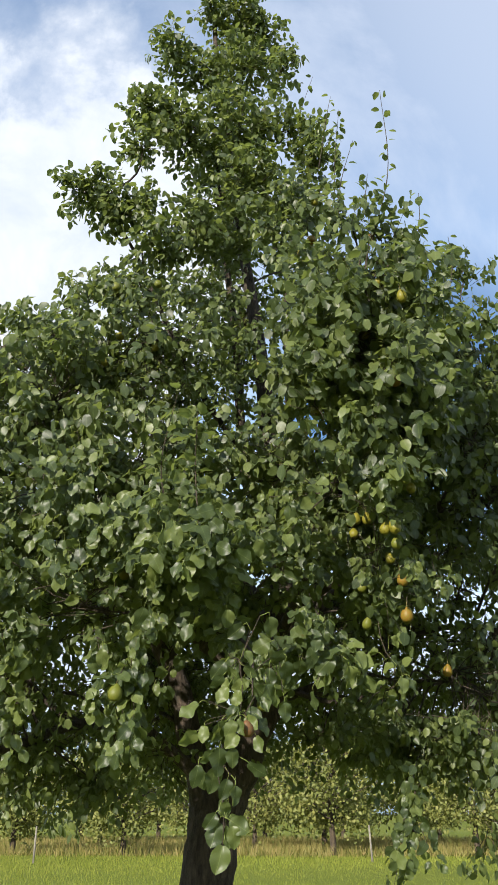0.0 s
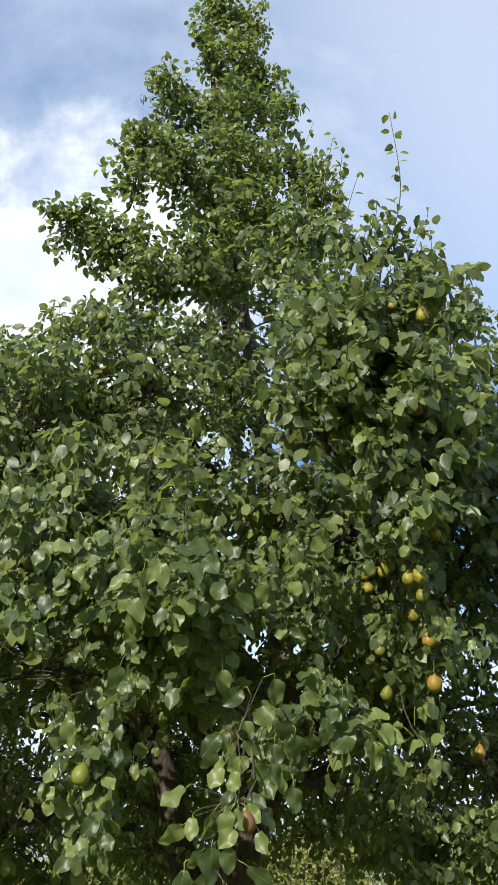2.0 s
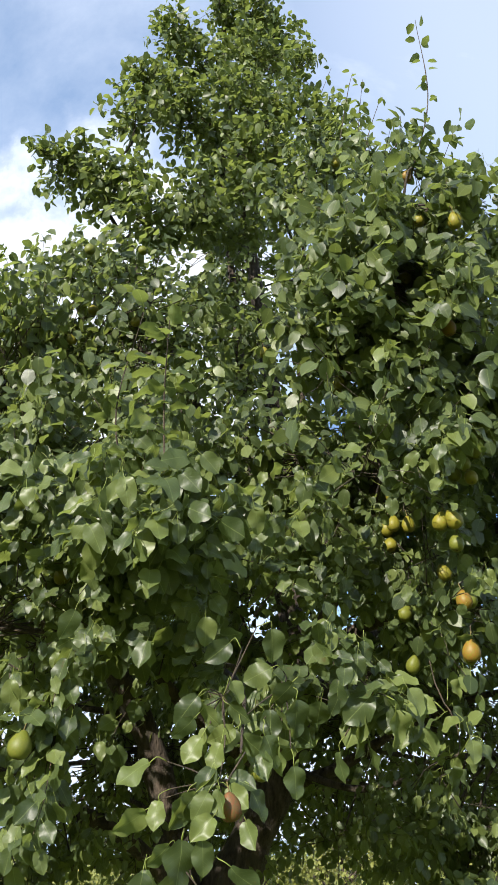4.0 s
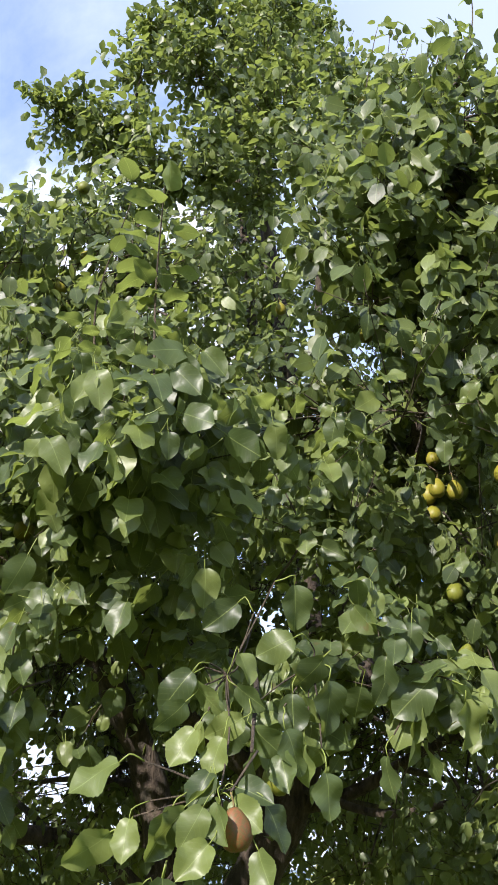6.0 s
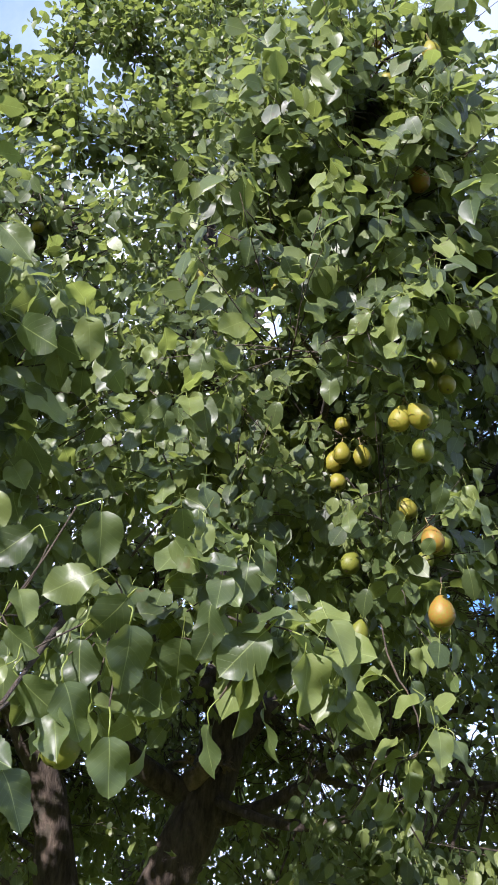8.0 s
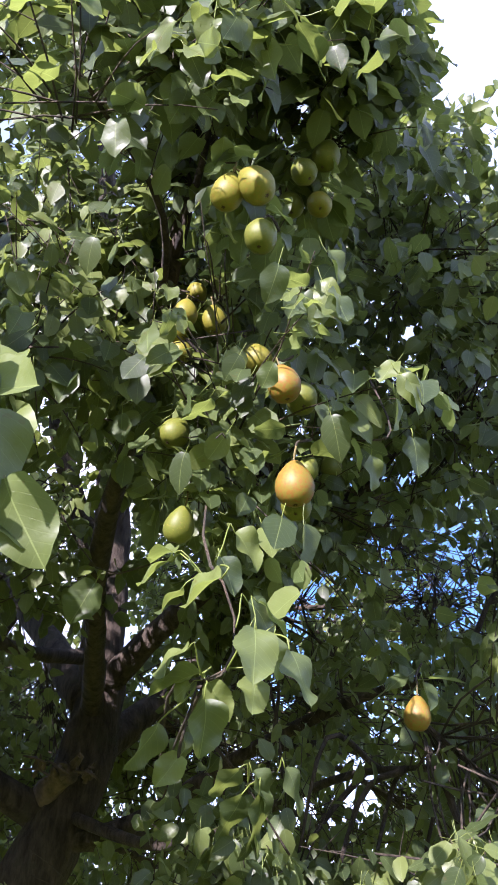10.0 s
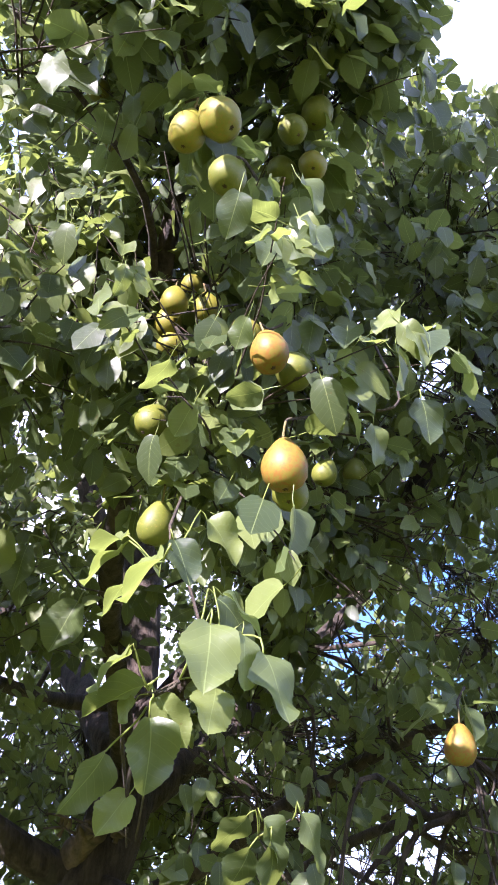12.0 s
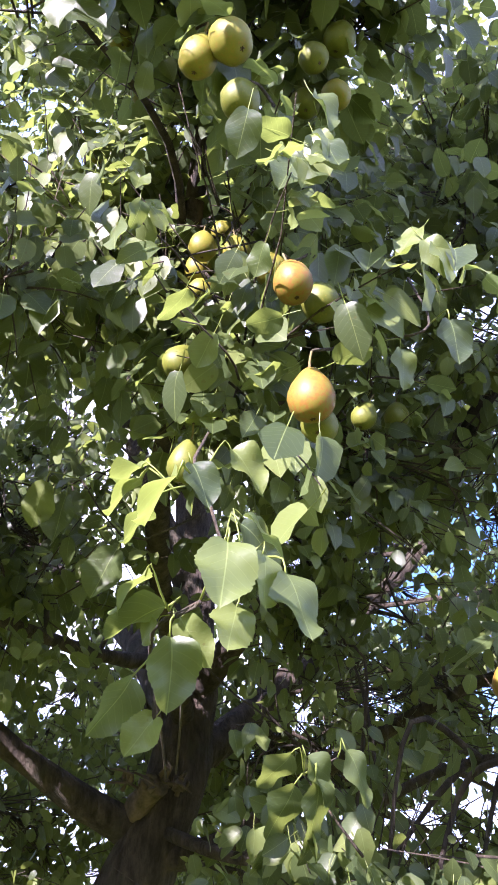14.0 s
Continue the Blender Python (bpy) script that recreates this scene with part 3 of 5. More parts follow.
def spray(base, way, length, leaf_size, droop=0.5, step=0.027, r0=0.0026):
    """A leafy shoot: a thin bent twig with leaves on stalks round it and a rosette at its tip."""
    way = way / (np.linalg.norm(way) + 1e-9)
    n = max(4, int(length / step))
    pts = [base]
    d = way.copy()
    for i in range(n):
        d = d + (0, 0, -droop * 0.9 / n) + rng.normal(0, 0.05, 3)
        d /= np.linalg.norm(d)
        pts.append(pts[-1] + d * (length / n))
    pts = np.array(pts)
    for _, _, places in PEARS:                            # shoots that cross the camera's sight-line to a fruit are dropped
        for q in places:
            d = np.array((0.45, 2.8, 1.75)) - q
            d /= np.linalg.norm(d)
            rel = pts - q
            along = rel @ d
            off = np.linalg.norm(rel - np.outer(along, d), axis=1)
            if ((along > -0.03) & (along < 0.6) & (off < 0.036)).any():
                return
    twigs.add(pts[:: max(1, n // 4)], r0, r0 * 0.4, 3)
    out = base - TREE_MID
    out[2] *= 0.15
    out /= np.linalg.norm(out) + 1e-9
    hang = min(1.0, max(0.0, (4.2 - base[2]) / 1.2))          # low leaves hang more steeply
    low = min(1.0, max(0.0, (6.6 - base[2]) / 1.2))           # high shoots hold theirs flatter
    lean = 0.22 * np.array(SUN_DIR) if base[1] < 5.4 else 0.0      # leaves of the sunny side turn to the light
    a0 = rng.uniform(0, 6.28)
    u = np.cross(way, (0.1, 0.2, 1.0))
    u /= np.linalg.norm(u) + 1e-9
    w = np.cross(way, u)
    for i in range(1, n + 1):
        k = 4 if i == n else (2 if i % 3 == 0 else 1)
        for j in range(k):
            ang = a0 + 2.4 * (i + j * 0.93)
            rad = u * math.cos(ang) + w * math.sin(ang)
            stem = rad * 0.8 + way * (0.35 if k == 1 else 0.2) + out * 0.35 + (0, 0, 0.1)
            s = leaf_size * (0.52 + 0.66 * rng.random() ** 0.8)
            p = pts[i] + stem / np.linalg.norm(stem) * s * 0.6
            axis = stem * 0.68 + (0, 0, -0.60 - 0.34 * low - 0.15 * hang) + rng.normal(0, 0.55, 3)
            normal = out * (0.55 + 0.38 * low) + (0, 0, 0.62 - 0.32 * low) + lean + rad * 0.45 + rng.normal(0, 0.68, 3)
            add_leaf(p, axis, normal, s)


def lobe(center, radii, sprays, leaf_size=0.071, droop=0.5, bough=True, inner=0.25, way=None, long=(0.22, 0.50), wood=0.026, start=None):
    """A leafy bough end: an uneven clump of shoots round its centre, borne by a bough from the nearest limb."""
    c, r = np.array(center, float), np.array(radii, float)
    leaf_size *= 0.86 if inner >= 0.4 else (0.94 if c[1] > 4.35 and c[2] < 5.7 else 1.0)      # shaded shoots bear smaller leaves
    start = nearest_stem(c) if start is None else np.array(start)
    line = np.array([c, c])
    if bough and np.linalg.norm(c - start) > 0.15:
        mid = (start + c) / 2 + rng.normal(0, 0.06, 3) + (0, 0, 0.10)
        line = np.array(smooth_line([start, mid, c], 9))
        tub = Tubes()
        size = min(wood, 0.005 + 0.010 * np.linalg.norm(c - start))
        tub.add(line, size, min(0.004, size), 6, 0.2)
        part("bough", tub.mesh("bough", bark_mat), tree)
    for k in range(int(sprays * DENSE * (1.22 if inner >= 0.4 else 1.0))):
        d = rng.normal(0, 1, 3)
        d /= np.linalg.norm(d)
        f = rng.uniform(0.1, 0.6) if rng.random() < inner else rng.uniform(0.55, 0.95)
        wob = 1 + 0.35 * noise.noise(Vector(c + d * 1.7))
        base = c + d * r * f * wob
        go = d * 0.7 + (c - TREE_MID) * (0.35, 0.35, 0.0) * 0.4 + (0, 0, 0.25)
        if way is not None:
            go = np.array(way, float) + d * 0.5
        go = go / np.linalg.norm(go)
        ln = rng.uniform(*long)
        if r.min() > 0.29:
            fork = line[int(rng.integers(len(line) // 2, len(line)))]
            twigs.add(smooth_line([fork, (fork + base) / 2 + rng.normal(0, 0.07, 3), base], 5), 0.0036, 0.003, 3)
        spray(base - go * ln * 0.4, go, ln, leaf_size, droop)


# spire, knobs and the arm to the west: one small clump for each bough end
lobe((-0.36, 6.55, 10.62), (0.16, 0.19, 0.25), 21, leaf_size=0.066, long=(0.14, 0.28))
lobe((0.01, 6.65, 10.62), (0.18, 0.19, 0.25), 23, leaf_size=0.066, long=(0.14, 0.28))
lobe((-0.43, 6.45, 9.82), (0.15, 0.19, 0.20), 17, leaf_size=0.066, long=(0.14, 0.28))
lobe((-0.11, 6.50, 9.70), (0.26, 0.27, 0.27), 33, leaf_size=0.066, long=(0.14, 0.28))
lobe((0.15, 6.60, 9.51), (0.16, 0.19, 0.20), 18, leaf_size=0.066, long=(0.14, 0.28))
lobe((-0.73, 5.90, 8.44), (0.15, 0.19, 0.13), 14, leaf_size=0.066, long=(0.14, 0.28))
lobe((-0.49, 6.10, 8.38), (0.22, 0.23, 0.21), 24, leaf_size=0.066, long=(0.14, 0.28))
lobe((-0.03, 6.20, 8.59), (0.28, 0.29, 0.20), 27, leaf_size=0.066, long=(0.14, 0.28))
lobe((0.35, 6.60, 8.97), (0.15, 0.19, 0.15), 15, leaf_size=0.066, long=(0.14, 0.28))
lobe((-0.91, 5.65, 7.45), (0.16, 0.19, 0.10), 13, leaf_size=0.066, long=(0.14, 0.28))
lobe((-0.76, 5.80, 7.48), (0.18, 0.19, 0.14), 15, leaf_size=0.066, long=(0.14, 0.28))
lobe((-0.92, 5.60, 6.96), (0.15, 0.19, 0.12), 13, leaf_size=0.066, long=(0.14, 0.28))
lobe((-0.57, 5.80, 7.20), (0.26, 0.27, 0.21), 26, leaf_size=0.066, long=(0.14, 0.28))
lobe((-0.09, 5.90, 7.50), (0.32, 0.34, 0.27), 39, leaf_size=0.066, long=(0.14, 0.28))
lobe((0.38, 6.00, 7.51), (0.27, 0.28, 0.17), 24, leaf_size=0.066, long=(0.14, 0.28))
lobe((0.62, 5.90, 7.13), (0.18, 0.19, 0.15), 17, leaf_size=0.066, long=(0.14, 0.28))
lobe((-1.42, 5.55, 6.41), (0.15, 0.19, 0.09), 11, leaf_size=0.066, long=(0.14, 0.28))
lobe((-1.24, 5.60, 6.43), (0.16, 0.19, 0.12), 14, leaf_size=0.066, long=(0.14, 0.28))
lobe((-1.06, 5.60, 6.20), (0.16, 0.19, 0.12), 13, leaf_size=0.066, long=(0.14, 0.28))
lobe((-0.88, 5.55, 6.21), (0.16, 0.19, 0.16), 15, leaf_size=0.066, long=(0.14, 0.28))
lobe((-0.72, 5.45, 5.79), (0.22, 0.23, 0.17), 20, leaf_size=0.066, long=(0.14, 0.28))
lobe((-0.40, 5.60, 6.04), (0.20, 0.21, 0.18), 20, leaf_size=0.066, long=(0.14, 0.28))
lobe((0.01, 5.70, 6.62), (0.30, 0.31, 0.25), 34, leaf_size=0.066, long=(0.14, 0.28))
lobe((-0.19, 6.00, 6.21), (0.19, 0.20, 0.19), 20, leaf_size=0.066, long=(0.14, 0.28))
lobe((0.28, 5.50, 6.07), (0.24, 0.26, 0.24), 29, leaf_size=0.066, long=(0.14, 0.28))
lobe((0.51, 5.20, 5.96), (0.16, 0.19, 0.16), 15, leaf_size=0.066, long=(0.14, 0.28))
lobe((-0.20, 6.60, 9.00), (0.24, 0.24, 0.50), 20, long=(0.16, 0.30))
lobe((-0.28, 6.50, 7.90), (0.34, 0.30, 0.50), 26, long=(0.18, 0.34))
lobe((-0.15, 6.25, 6.90), (0.42, 0.36, 0.40), 28)
# west shoulder
lobe((-1.25, 5.25, 4.72), (0.46, 0.42, 0.34), 40)
lobe((-1.85, 5.55, 4.60), (0.55, 0.55, 0.45), 44)
lobe((-2.50, 6.00, 4.30), (0.65, 0.65, 0.60), 46)
lobe((-0.65, 5.20, 4.70), (0.45, 0.40, 0.45), 34)
lobe((-1.30, 4.90, 4.05), (0.60, 0.50, 0.45), 46)
lobe((-2.00, 5.10, 3.60), (0.65, 0.60, 0.55), 48)
# front right tall bough
lobe((0.72, 4.42, 4.52), (0.34, 0.32, 0.34), 24)
lobe((0.46, 5.00, 5.40), (0.26, 0.30, 0.34), 26)
lobe((0.82, 4.42, 4.20), (0.24, 0.28, 0.34), 19)
lobe((1.50, 5.60, 4.85), (0.45, 0.40, 0.40), 42)
lobe((2.10, 5.90, 4.70), (0.50, 0.50, 0.50), 46)
lobe((1.45, 5.20, 4.00), (0.40, 0.36, 0.40), 34)
lobe((0.75, 4.25, 4.00), (0.42, 0.30, 0.36), 24)
lobe((0.72, 4.14, 4.35), (0.32, 0.16, 0.30), 15, inner=0.0)
lobe((0.62, 4.24, 4.10), (0.30, 0.10, 0.26), 12, inner=0.0)
lobe((0.84, 4.32, 4.46), (0.22, 0.12, 0.24), 12, inner=0.0)
lobe((0.66, 4.14, 3.38), (0.24, 0.11, 0.16), 10, inner=0.0)
lobe((0.45, 4.12, 3.20), (0.20, 0.12, 0.16), 9, inner=0.0, leaf_size=0.076)
lobe((0.42, 4.30, 3.80), (0.18, 0.12, 0.18), 10, inner=0.0)
lobe((0.50, 4.50, 4.30), (0.26, 0.24, 0.34), 18, inner=0.1)
lobe((0.50, 4.66, 4.80), (0.22, 0.22, 0.26), 20, inner=0.1)
lobe((0.48, 4.50, 3.95), (0.26, 0.28, 0.32), 18)
lobe((0.86, 4.50, 3.60), (0.18, 0.24, 0.26), 9)
# shaded east side
lobe((1.70, 5.60, 3.60), (0.65, 0.60, 0.60), 46)
lobe((2.30, 6.30, 4.00), (0.75, 0.70, 0.75), 50)
lobe((1.70, 6.00, 2.70), (0.60, 0.60, 0.50), 28, leaf_size=0.062)
lobe((1.50, 5.30, 2.20), (0.45, 0.45, 0.45), 26, leaf_size=0.062)
lobe((1.50, 5.40, 1.65), (0.25, 0.25, 0.35), 11, leaf_size=0.062)
lobe((2.40, 5.80, 2.80), (0.60, 0.60, 0.60), 36)
lobe((1.15, 6.20, 5.40), (0.50, 0.55, 0.55), 46)
# front middle
lobe((-0.55, 4.68, 3.50), (0.46, 0.36, 0.36), 36)
lobe((0.12, 5.00, 3.68), (0.32, 0.30, 0.30), 18)
lobe((-1.05, 4.45, 3.15), (0.55, 0.50, 0.42), 44)
lobe((-0.42, 4.28, 2.95), (0.42, 0.36, 0.26), 14)
lobe((-0.40, 3.84, 2.80), (0.34, 0.20, 0.14), 12, leaf_size=0.078, way=(0.0, -0.6, 0.25), start=(-0.72, 4.60, 2.95))
lobe((-0.16, 3.66, 2.72), (0.14, 0.12, 0.10), 7, leaf_size=0.078, long=(0.16, 0.28), bough=False)
for c in ((0.38, 4.46, 2.86), (0.30, 4.60, 3.04), (0.26, 4.80, 3.26), (0.12, 4.62, 3.02), (-0.06, 4.60, 3.00), (0.48, 4.66, 3.10), (0.40, 4.82, 3.34), (0.10, 4.80, 3.24)):
    lobe(c, (0.15, 0.08, 0.10), 5, leaf_size=0.062, long=(0.12, 0.26), bough=False)
lobe((0.62, 4.78, 3.24), (0.28, 0.18, 0.30), 10, leaf_size=0.062)
lobe((0.78, 4.56, 2.78), (0.24, 0.22, 0.28), 9, wood=0.004, start=(0.66, 4.70, 3.10))
lobe((-1.75, 4.60, 2.80), (0.60, 0.55, 0.50), 44)
lobe((-0.85, 4.20, 2.55), (0.45, 0.40, 0.30), 18)
lobe((-1.35, 4.30, 2.25), (0.42, 0.40, 0.36), 18)
lobe((-0.25, 4.15, 2.55), (0.36, 0.32, 0.22), 9)
# low front tips
lobe((0.32, 3.92, 2.42), (0.14, 0.10, 0.08), 4, way=(-0.1, -0.5, -0.3), leaf_size=0.062, bough=False, long=(0.16, 0.26))
lobe((-0.50, 3.80, 2.14), (0.08, 0.08, 0.12), 5, way=(0, -0.4, -0.5), leaf_size=0.062, wood=0.004, bough=False)
lobe((0.80, 4.35, 1.62), (0.05, 0.05, 0.16), 3, way=(0, -0.1, -0.9), leaf_size=0.064, bough=False)
lobe((0.19, 3.95, 2.27), (0.07, 0.07, 0.07), 3, way=(0.0, -0.5, -0.2), leaf_size=0.074, long=(0.14, 0.24), bough=False)
lobe((0.45, 4.00, 2.29), (0.07, 0.07, 0.07), 3, way=(0.0, -0.5, -0.2), leaf_size=0.074, long=(0.14, 0.24), bough=False)
lobe((1.19, 8.50, 4.50), (0.30, 0.25, 0.25), 7, leaf_size=0.066, inner=0.6)
lobe((1.62, 8.00, 3.71), (0.30, 0.25, 0.25), 6, leaf_size=0.066, inner=0.6)
# underside and far side
lobe((-1.90, 5.80, 2.50), (0.70, 0.70, 0.50), 34, leaf_size=0.060)
lobe((-1.40, 6.30, 1.95), (0.60, 0.60, 0.30), 22, leaf_size=0.058)
lobe((-0.90, 7.20, 2.60), (0.80, 0.70, 0.50), 42, leaf_size=0.066)
lobe((0.70, 5.80, 2.60), (0.40, 0.40, 0.30), 3, leaf_size=0.064)
lobe((0.90, 7.60, 2.90), (0.90, 0.70, 0.60), 42, leaf_size=0.066)
lobe((-0.10, 8.30, 3.30), (1.00, 0.80, 0.80), 49, leaf_size=0.066)
lobe((-1.80, 7.60, 3.80), (0.90, 0.80, 0.80), 49, leaf_size=0.066)
lobe((2.00, 7.60, 4.20), (0.90, 0.80, 0.90), 49, leaf_size=0.066)
lobe((-0.80, 7.80, 5.20), (1.00, 0.80, 0.90), 54, leaf_size=0.066)
lobe((0.90, 7.70, 5.60), (1.00, 0.80, 0.90), 54, leaf_size=0.066)
lobe((-0.20, 7.30, 7.00), (0.80, 0.60, 0.80), 49, leaf_size=0.066)
lobe((-2.60, 6.80, 3.00), (0.70, 0.80, 0.70), 44, leaf_size=0.066)
lobe((-1.50, 5.60, 1.98), (0.48, 0.42, 0.22), 16, leaf_size=0.064, inner=0.4)
lobe((-0.90, 6.20, 2.00), (0.40, 0.40, 0.20), 10, leaf_size=0.064, inner=0.4)
lobe((-2.05, 6.20, 2.00), (0.50, 0.45, 0.26), 15, leaf_size=0.066, inner=0.4)
# the inside of the crown
lobe((0.00, 5.65, 2.95), (0.40, 0.36, 0.26), 12, leaf_size=0.068, inner=0.5)
lobe((-0.40, 6.40, 3.10), (0.45, 0.40, 0.30), 14, leaf_size=0.066, inner=0.5)
lobe((-0.20, 5.90, 3.30), (0.50, 0.45, 0.40), 22, leaf_size=0.070, inner=0.6)
lobe((0.45, 6.00, 3.90), (0.45, 0.45, 0.40), 22, leaf_size=0.070, inner=0.6)
lobe((-0.80, 6.20, 3.70), (0.55, 0.45, 0.45), 24, leaf_size=0.070, inner=0.6)
lobe((0.95, 6.00, 3.60), (0.45, 0.45, 0.45), 24, leaf_size=0.070, inner=0.6)
lobe((0.72, 5.15, 3.62), (0.30, 0.26, 0.30), 18, leaf_size=0.072, inner=0.3)
lobe((0.40, 4.95, 3.35), (0.30, 0.20, 0.22), 14, leaf_size=0.072, inner=0.3)
lobe((0.55, 5.40, 3.75), (0.40, 0.36, 0.36), 26, leaf_size=0.072, inner=0.5)
lobe((1.00, 5.30, 3.05), (0.32, 0.32, 0.30), 16, leaf_size=0.070, inner=0.5)
lobe((0.50, 8.80, 4.38), (0.50, 0.40, 0.35), 16, leaf_size=0.066, inner=0.6)
lobe((1.08, 8.80, 4.66), (0.45, 0.40, 0.35), 14, leaf_size=0.066, inner=0.6)
lobe((-0.70, 9.20, 3.70), (0.60, 0.40, 0.50), 16, leaf_size=0.066, inner=0.6)
lobe((-0.60, 9.40, 2.80), (0.70, 0.40, 0.40), 16, leaf_size=0.066, inner=0.6)
lobe((0.55, 6.40, 2.14), (0.45, 0.40, 0.16), 14, leaf_size=0.064, inner=0.6)
lobe((-0.98, 5.70, 1.80), (0.36, 0.30, 0.20), 12, leaf_size=0.064, inner=0.6)
for c, r, n in (((-1.33, 6.50, 5.30), (0.36, 0.30, 0.30), 14), ((-0.91, 6.80, 5.45), (0.34, 0.30, 0.30), 14), ((-1.75, 6.30, 5.10), (0.36, 0.30, 0.30), 12), ((-0.49, 6.80, 5.10), (0.30, 0.26, 0.30), 12), ((-0.78, 6.10, 5.75), (0.16, 0.18, 0.26), 8), ((0.95, 5.40, 3.70), (0.26, 0.20, 0.26), 10)):
    lobe(c, r, n, leaf_size=0.064, inner=0.6, wood=0.012)
lobe((-0.50, 8.90, 3.90), (0.45, 0.35, 0.40), 10, leaf_size=0.064, inner=0.6)
lobe((0.40, 9.30, 2.75), (0.60, 0.40, 0.35), 20, leaf_size=0.066, inner=0.6)
lobe((-0.35, 9.30, 2.45), (0.50, 0.40, 0.30), 14, leaf_size=0.066, inner=0.6)
lobe((-0.64, 6.60, 4.96), (0.30, 0.26, 0.30), 12, leaf_size=0.066, inner=0.6)
lobe((0.40, 9.00, 4.80), (0.40, 0.40, 0.40), 12, leaf_size=0.066, inner=0.6)
lobe((1.30, 8.00, 2.45), (0.35, 0.30, 0.22), 7, leaf_size=0.066, inner=0.6)
lobe((1.62, 6.20, 3.20), (0.36, 0.30, 0.36), 8, leaf_size=0.066, inner=0.6)
lobe((-0.64, 7.20, 6.48), (0.32, 0.25, 0.32), 12, leaf_size=0.066, inner=0.6, wood=0.010)
lobe((0.47, 7.30, 6.54), (0.32, 0.25, 0.32), 12, leaf_size=0.066, inner=0.6, wood=0.010)
lobe((-0.92, 7.00, 5.81), (0.32, 0.25, 0.32), 12, leaf_size=0.066, inner=0.6, wood=0.010)
# small sunny leaves round the fruit
for c, r, n in (((0.46, 4.78, 3.45), (0.22, 0.14, 0.20), 10), ((0.56, 4.84, 3.10), (0.24, 0.12, 0.20), 12), ((0.64, 4.62, 3.69), (0.22, 0.16, 0.18), 10),
                ((0.32, 4.60, 3.00), (0.24, 0.18, 0.16), 10),  ((0.76, 4.76, 3.37), (0.18, 0.12, 0.16), 7), ((0.72, 4.72, 2.80), (0.18, 0.12, 0.16), 10)):
    lobe(c, r, n, leaf_size=0.058, inner=0.3, long=(0.16, 0.30), bough=False)
lobe((-0.08, 7.05, 6.02), (0.34, 0.30, 0.42), 26, leaf_size=0.066, inner=0.6)
lobe((-0.15, 6.35, 5.00), (0.40, 0.36, 0.50), 14, leaf_size=0.070, inner=0.6)

# leaves before the limbs and along the top of the right-hand boughs
lobe((0.84, 5.9, 3.07), (0.16, 0.14, 0.13), 6, leaf_size=0.062, inner=0.4, long=(0.14, 0.28), wood=0.006)
lobe((0.94, 5.9, 3.01), (0.16, 0.14, 0.13), 6, leaf_size=0.062, inner=0.4, long=(0.14, 0.28), wood=0.006)
lobe((1.06, 5.9, 3.04), (0.16, 0.14, 0.13), 6, leaf_size=0.062, inner=0.4, long=(0.14, 0.28), wood=0.006)
lobe((0.9, 5.9, 2.9), (0.16, 0.14, 0.13), 6, leaf_size=0.062, inner=0.4, long=(0.14, 0.28), wood=0.006)
lobe((0.8, 5.9, 2.82), (0.16, 0.14, 0.13), 6, leaf_size=0.062, inner=0.4, long=(0.14, 0.28), wood=0.006)
lobe((-0.53, 4.0, 2.69), (0.12, 0.10, 0.10), 5, leaf_size=0.066, way=(-0.2, -0.6, 0.1), long=(0.12, 0.26), bough=False)
lobe((-0.43, 4.0, 2.6), (0.12, 0.10, 0.10), 5, leaf_size=0.066, way=(-0.2, -0.6, 0.1), long=(0.12, 0.26), bough=False)
lobe((-0.46, 4.0, 2.5), (0.12, 0.10, 0.10), 5, leaf_size=0.066, way=(-0.2, -0.6, 0.1), long=(0.12, 0.26), bough=False)
lobe((-0.56, 4.0, 2.8), (0.12, 0.10, 0.10), 5, leaf_size=0.066, way=(-0.2, -0.6, 0.1), long=(0.12, 0.26), bough=False)
lobe((0.97, 5.5, 2.14), (0.24, 0.22, 0.16), 12, leaf_size=0.060, inner=0.4, wood=0.010)
lobe((1.23, 5.5, 2.03), (0.24, 0.22, 0.16), 12, leaf_size=0.060, inner=0.4, wood=0.010)
lobe((0.89, 5.5, 2.06), (0.24, 0.22, 0.16), 12, leaf_size=0.060, inner=0.4, wood=0.010)
lobe((1.14, 5.5, 2.09), (0.24, 0.22, 0.16), 12, leaf_size=0.060, inner=0.4, wood=0.010)
lobe((0.99, 5.5, 1.89), (0.24, 0.22, 0.16), 12, leaf_size=0.060, inner=0.4, wood=0.010)
lobe((-1.01, 5.5, 5.4), (0.20, 0.18, 0.14), 11, leaf_size=0.064, long=(0.14, 0.30), wood=0.008)
lobe((-0.8, 5.5, 5.3), (0.20, 0.18, 0.14), 11, leaf_size=0.064, long=(0.14, 0.30), wood=0.008)
lobe((-1.2, 5.5, 5.29), (0.20, 0.18, 0.14), 11, leaf_size=0.064, long=(0.14, 0.30), wood=0.008)
lobe((-0.15, 5.9, 5.56), (0.15, 0.12, 0.16), 7, leaf_size=0.064, long=(0.14, 0.28), wood=0.006)
lobe((-0.02, 5.9, 5.14), (0.15, 0.12, 0.16), 7, leaf_size=0.064, long=(0.14, 0.28), wood=0.006)
lobe((-0.1, 5.9, 4.84), (0.15, 0.12, 0.16), 7, leaf_size=0.064, long=(0.14, 0.28), wood=0.006)
lobe((-0.28, 5.9, 5.34), (0.15, 0.12, 0.16), 7, leaf_size=0.064, long=(0.14, 0.28), wood=0.006)
lobe((0.73, 4.05, 4.19), (0.16, 0.10, 0.16), 6, inner=0.0, way=(-0.1, -0.5, 0.2), long=(0.16, 0.32), wood=0.008)
